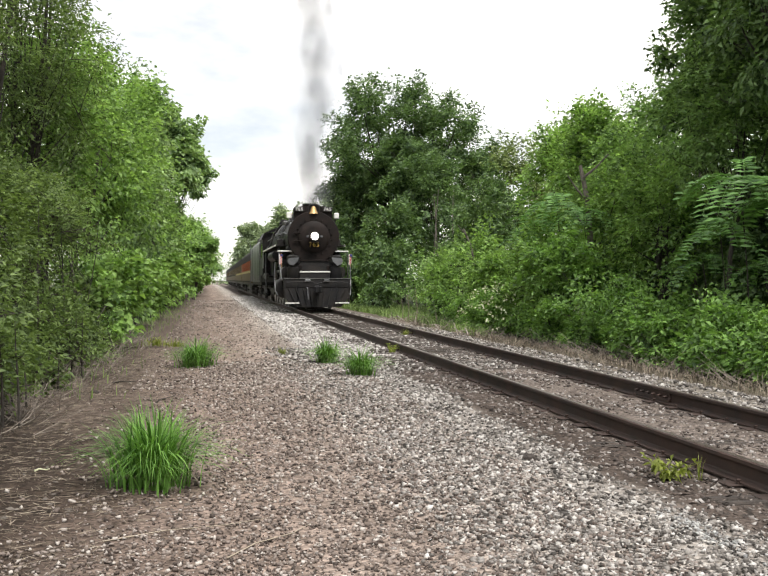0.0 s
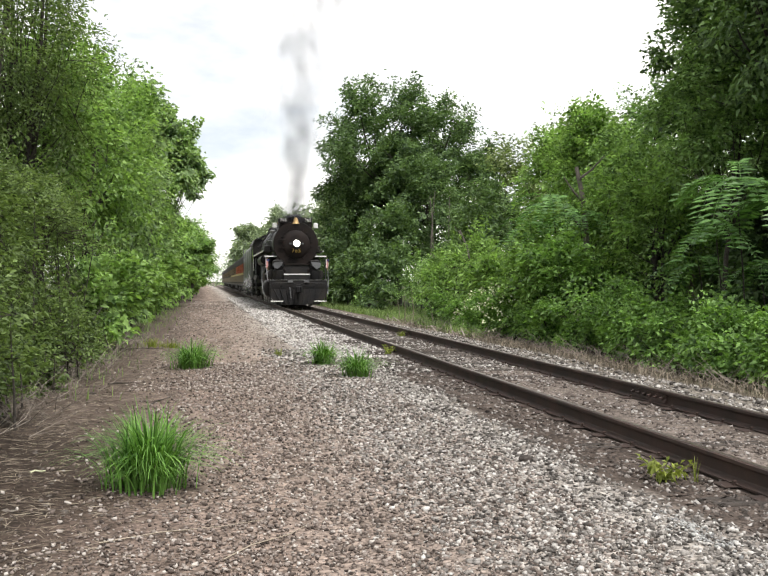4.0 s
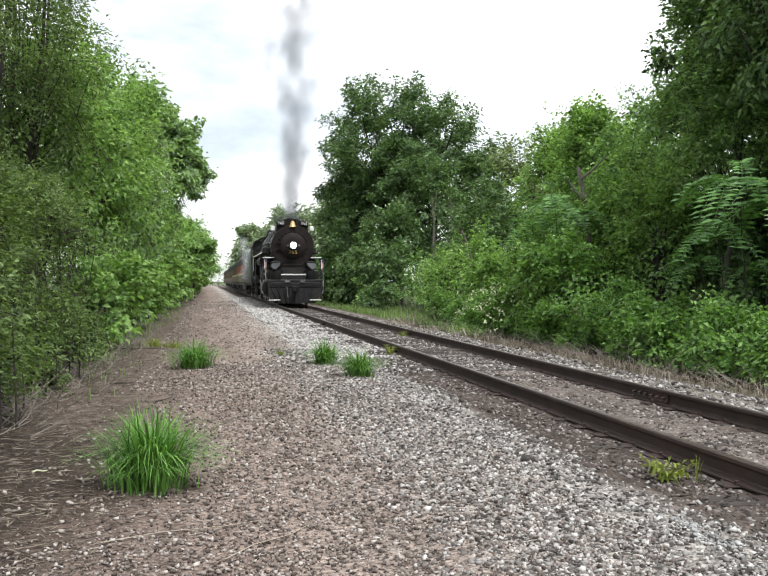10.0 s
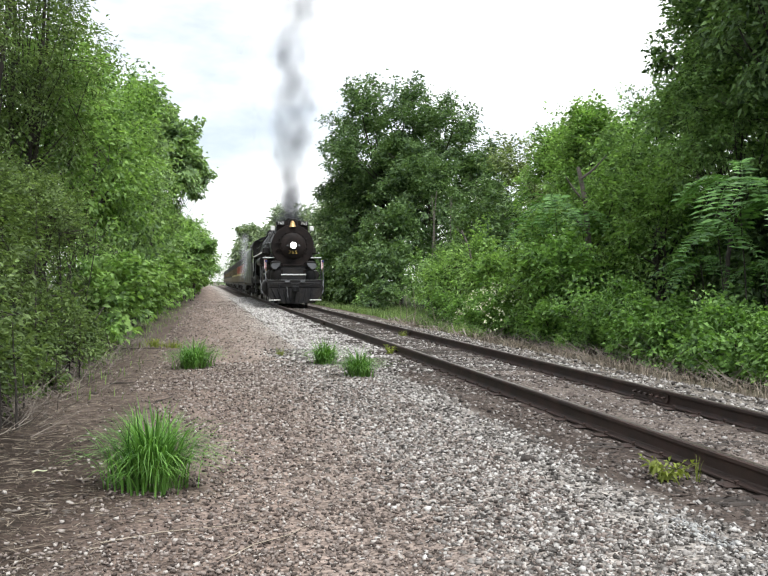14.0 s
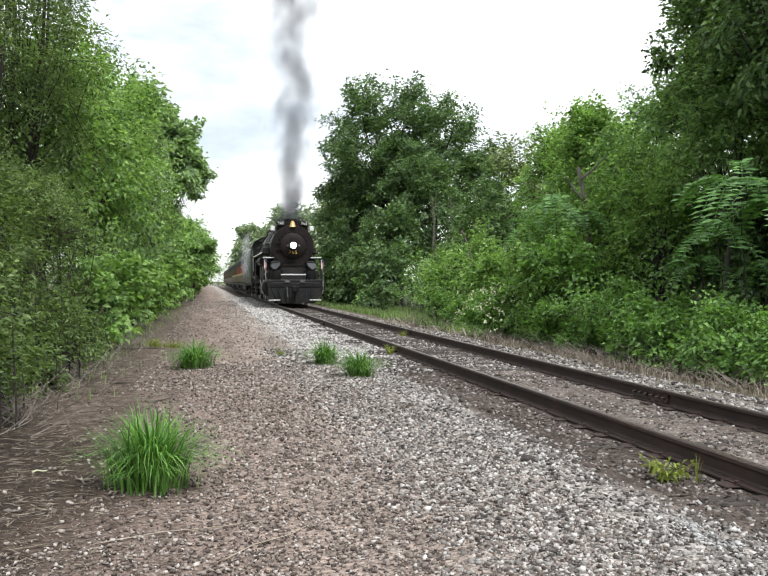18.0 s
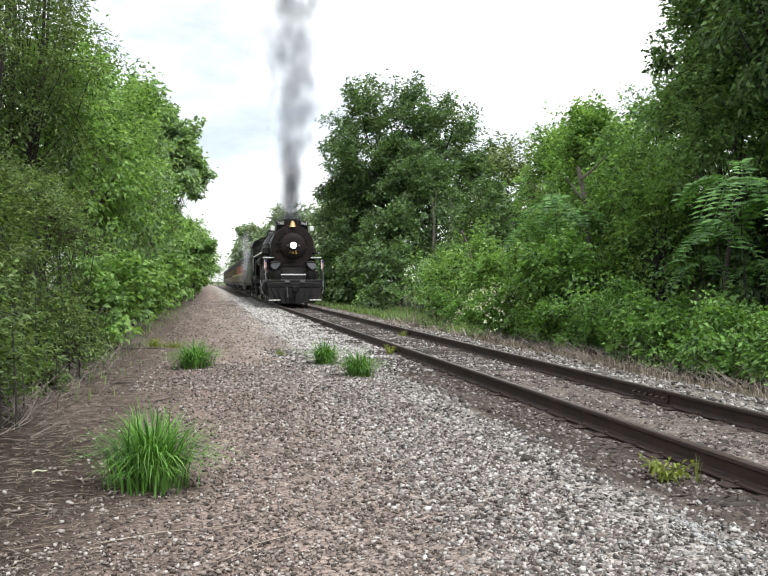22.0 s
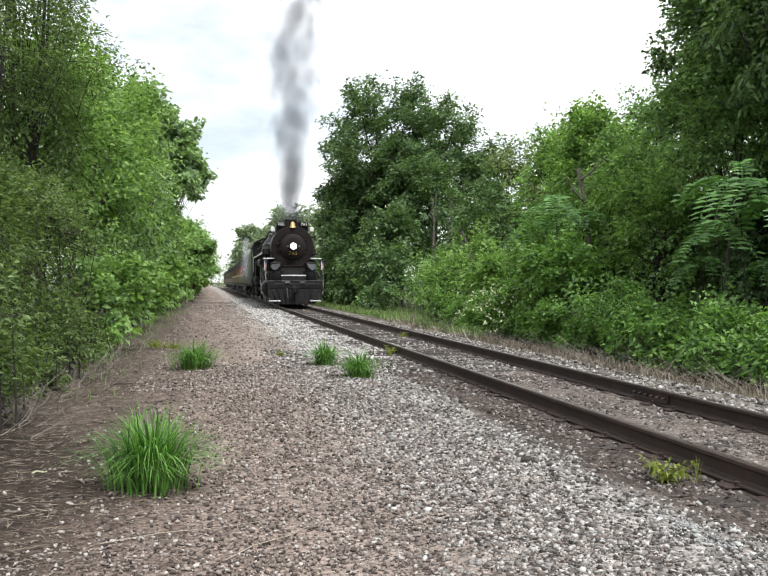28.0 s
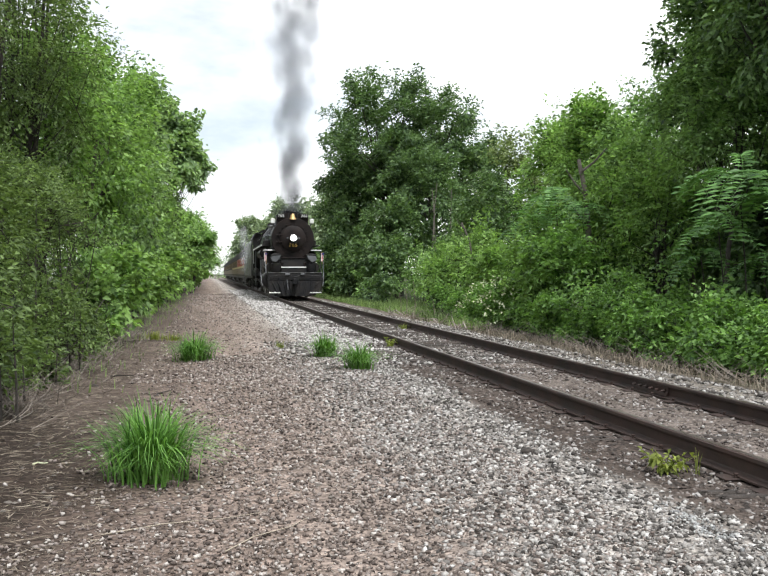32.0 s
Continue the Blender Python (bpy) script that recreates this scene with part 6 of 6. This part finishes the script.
def build_smoke():
    plume = thing("smoke_plume", pose(0, 0, 0), "grey coal smoke rising from the engine's stack", "smoke", kind="stuff")
    dark, grey, pale = ([flake_mesh("smoke_puff", 3, 0.4, w, 1.3, m, k0 + k) for k in range(12)] for w, m, k0 in ((0.84, M_SMOKE, 300), (0.8, M_MIDSMOKE, 320), (0.85, M_PALESMOKE, 340)))
    r = random.Random(9)
    t = -7.0
    while t < 32:
        kinds = pale if t < 4.8 + r.uniform(-0.5, 0.5) else grey if t < 14 + r.uniform(-3, 3) else dark
        PUFFS.append((part("smoke_puff", r.choice(kinds), None, plume), t, r.uniform(0, 2 * math.pi), r.uniform(0.1, 1.0), r.uniform(0.95, 1.05), r.uniform(-6, 6)))
        t += 0.05 * r.uniform(0.5, 1.5) * (1 + 0.3 * math.sin(5.1 * t + 1.3 * math.sin(1.7 * t)))
    core = [flake_mesh("smoke_core", 1, 0.03, 0.46, 1.7, M_CORESMOKE, 360 + k) for k in range(6)]
    t = -5.0
    while t < 32:
        CORES.append((part("smoke_core", r.choice(core), None, plume, "thick dark heart of the smoke"), t, r.uniform(0, 2 * math.pi), r.uniform(0.1, 0.9), r.uniform(0.96, 1.04), r.uniform(-6, 6)))
        t += (0.2 if t < 15 else 0.12) * r.uniform(0.6, 1.4)
    steam = thing("steam_plume", pose(0, 0, 0), "thin white steam drifting beside the stack", "steam", kind="stuff")
    kinds = [flake_mesh("steam_puff", 2, 0.12, 0.32, 1.6, M_THINSTEAM, 320 + k) for k in range(3)]
    t = -3.0
    while t < 32:
        STEAMS.append((part("steam_puff", r.choice(kinds), None, steam), t, r.uniform(0, 2 * math.pi), r.uniform(0.1, 1.0), r.uniform(0.9, 1.1), r.uniform(-60, 60)))
        t += 0.45
    jet = thing("steam_jet", pose(0, 0, 0), "white steam blowing beside the cab", "steam", kind="stuff")
    kinds = [flake_mesh("steam_puff", 2, 0.15, 0.42, 1.5, M_STEAM, 330 + k) for k in range(3)]
    for k in range(16):
        JETS.append((part("steam_puff", r.choice(kinds), None, jet), 3.6 + 0.12 * k, 1.0 + 2.6 * (k + r.random()) / 16, r.uniform(0, 2 * math.pi)))


build_smoke()


# ---- what moves ----
def drift(born, age, turn, spread, pace, spin, base, rise, widen, wind, drop):
    """Where a puff is at an age: it climbs, slows, spreads and leans with the wind."""
    y0 = engine_place(born) + base[1]
    h = rise * pace * (age - 0.3 * (1 - math.exp(-age * 1.2))) * (1 - 0.008 * min(age, 12))
    w = spread * widen * (0.1 + 0.085 * h) if h > 0 else 0
    sway = 0.035 * math.sin(born * 1.7) * min(h / 5, 1.6)
    return pose(base[0] + w * math.cos(turn) + wind * h + sway, y0 + w * math.sin(turn), base[2] - drop + h, 0, 0, spin * age)


def puff_rows(born, *how):
    rows = []
    base = how[4]
    wait = lambda t: pose(base[0], engine_place(t) + base[1] + 2.2, RAIL_TOP + 3.14, 85)  # lying in the boiler
    if born > 0:
        rows += [(t, wait(t)) for t in (0, 1, 2, 3, 4.5, 6, 7) if t < born - 0.35]
        if not rows:
            rows.append((0.0, wait(0)))
        if born - 0.3 > rows[-1][0] + 0.05:
            rows.append((born - 0.3, wait(born - 0.3)))
    late = 0.85 + 0.3 * ((born * 7.31) % 1.0)
    for age in (0, 0.25, 0.55, 0.9, 1.3, 1.75, 2.2, 2.7, 3.3, 4.0, 5.0, 7, 11, 17, 25, 36):
        age *= late
        t = born + age
        if t < 0:
            continue
        if t >= 32:
            break
        if not rows or t > rows[-1][0] + 0.05:
            rows.append((t, drift(born, age, *how)))
    if rows[0][0] > 0:
        rows.insert(0, (0.0, drift(born, -born, *how) if born <= 0 else wait(0)))
    if born < 32:
        rows.append((32.0, drift(born, 32 - born, *how)))
    else:
        rows.append((32.0, wait(32)))
    return rows


def motions():
    times = [0.25 * k for k in range(31)] + [32.0]
    for ob, gap, length in TRAIN:
        rows = []
        for t in times:
            y = engine_place(t) + gap
            rows.append((t, pose(TRACK_X + 0.03 + bend(y), y, RAIL_TOP, 0, 0, -math.degrees(math.atan((bend(y + length) - bend(y)) / length)))))
        walk(ob, rows)
    start = engine_place(0)
    for ob, y, r in WHEELS:
        walk(ob, [(t, pose(0, y, r, -math.degrees((engine_place(t) - start) / r))) for t in times])
    for ob, phase, kind, s in RODS:
        rows = []
        for t in times:
            a = radians(phase) - (engine_place(t) - start) / 0.876
            cy, cz = 0.4 * math.cos(a), 0.4 * math.sin(a)
            if kind == "side":
                rows.append((t, pose(0, cy, 0.876 + cz)))
            else:
                lift = math.asin((cz - 0.06) / 2.75)
                if kind == "main":
                    rows.append((t, pose(0, 6.55 + cy, 0.876 + cz, math.degrees(lift))))
                else:
                    rows.append((t, pose(0, 6.55 + cy - 2.75 * math.cos(lift), 0.94)))
        walk(ob, rows)
    for ob, born, turn, spread, pace, spin in PUFFS:
        walk(ob, puff_rows(born, turn, spread, pace, spin, STACK, 3.2, 1.25, 0.015, 1.3))
    for ob, born, turn, spread, pace, spin in CORES:
        walk(ob, puff_rows(born, turn, spread, pace, spin, STACK, 3.2, 1.9, 0.015, 2.0))
    for ob, born, turn, spread, pace, spin in STEAMS:
        walk(ob, puff_rows(born, turn, spread, pace, spin, (TRACK_X - 0.75, 3.3, RAIL_TOP + 4.1), 1.6, 1.5, -0.06, 0.3))

    for ob, born, high, turn in JETS:
        y = lambda t: engine_place(t) + 17.2
        rows = [(t, pose(TRACK_X - 1.0, y(t) + 1.5, RAIL_TOP + 2.4)) for t in (0.0, 1.0, 2.0, 3.0) if t < born]
        for k in range(17):
            t = born + (32 - born) * k / 16
            grow = min(1.0, k / 2)
            rows.append((t, pose(TRACK_X - 1.75 - 0.3 * grow * (0.5 + 0.5 * math.sin(turn + 1.9 * k)), y(t) - 0.3 + 0.35 * math.cos(turn + 1.7 * k), RAIL_TOP + 1.0 + (high - 0.4) * grow + 0.3 * math.sin(turn + 2.3 * k))))
        walk(ob, rows)


motions()
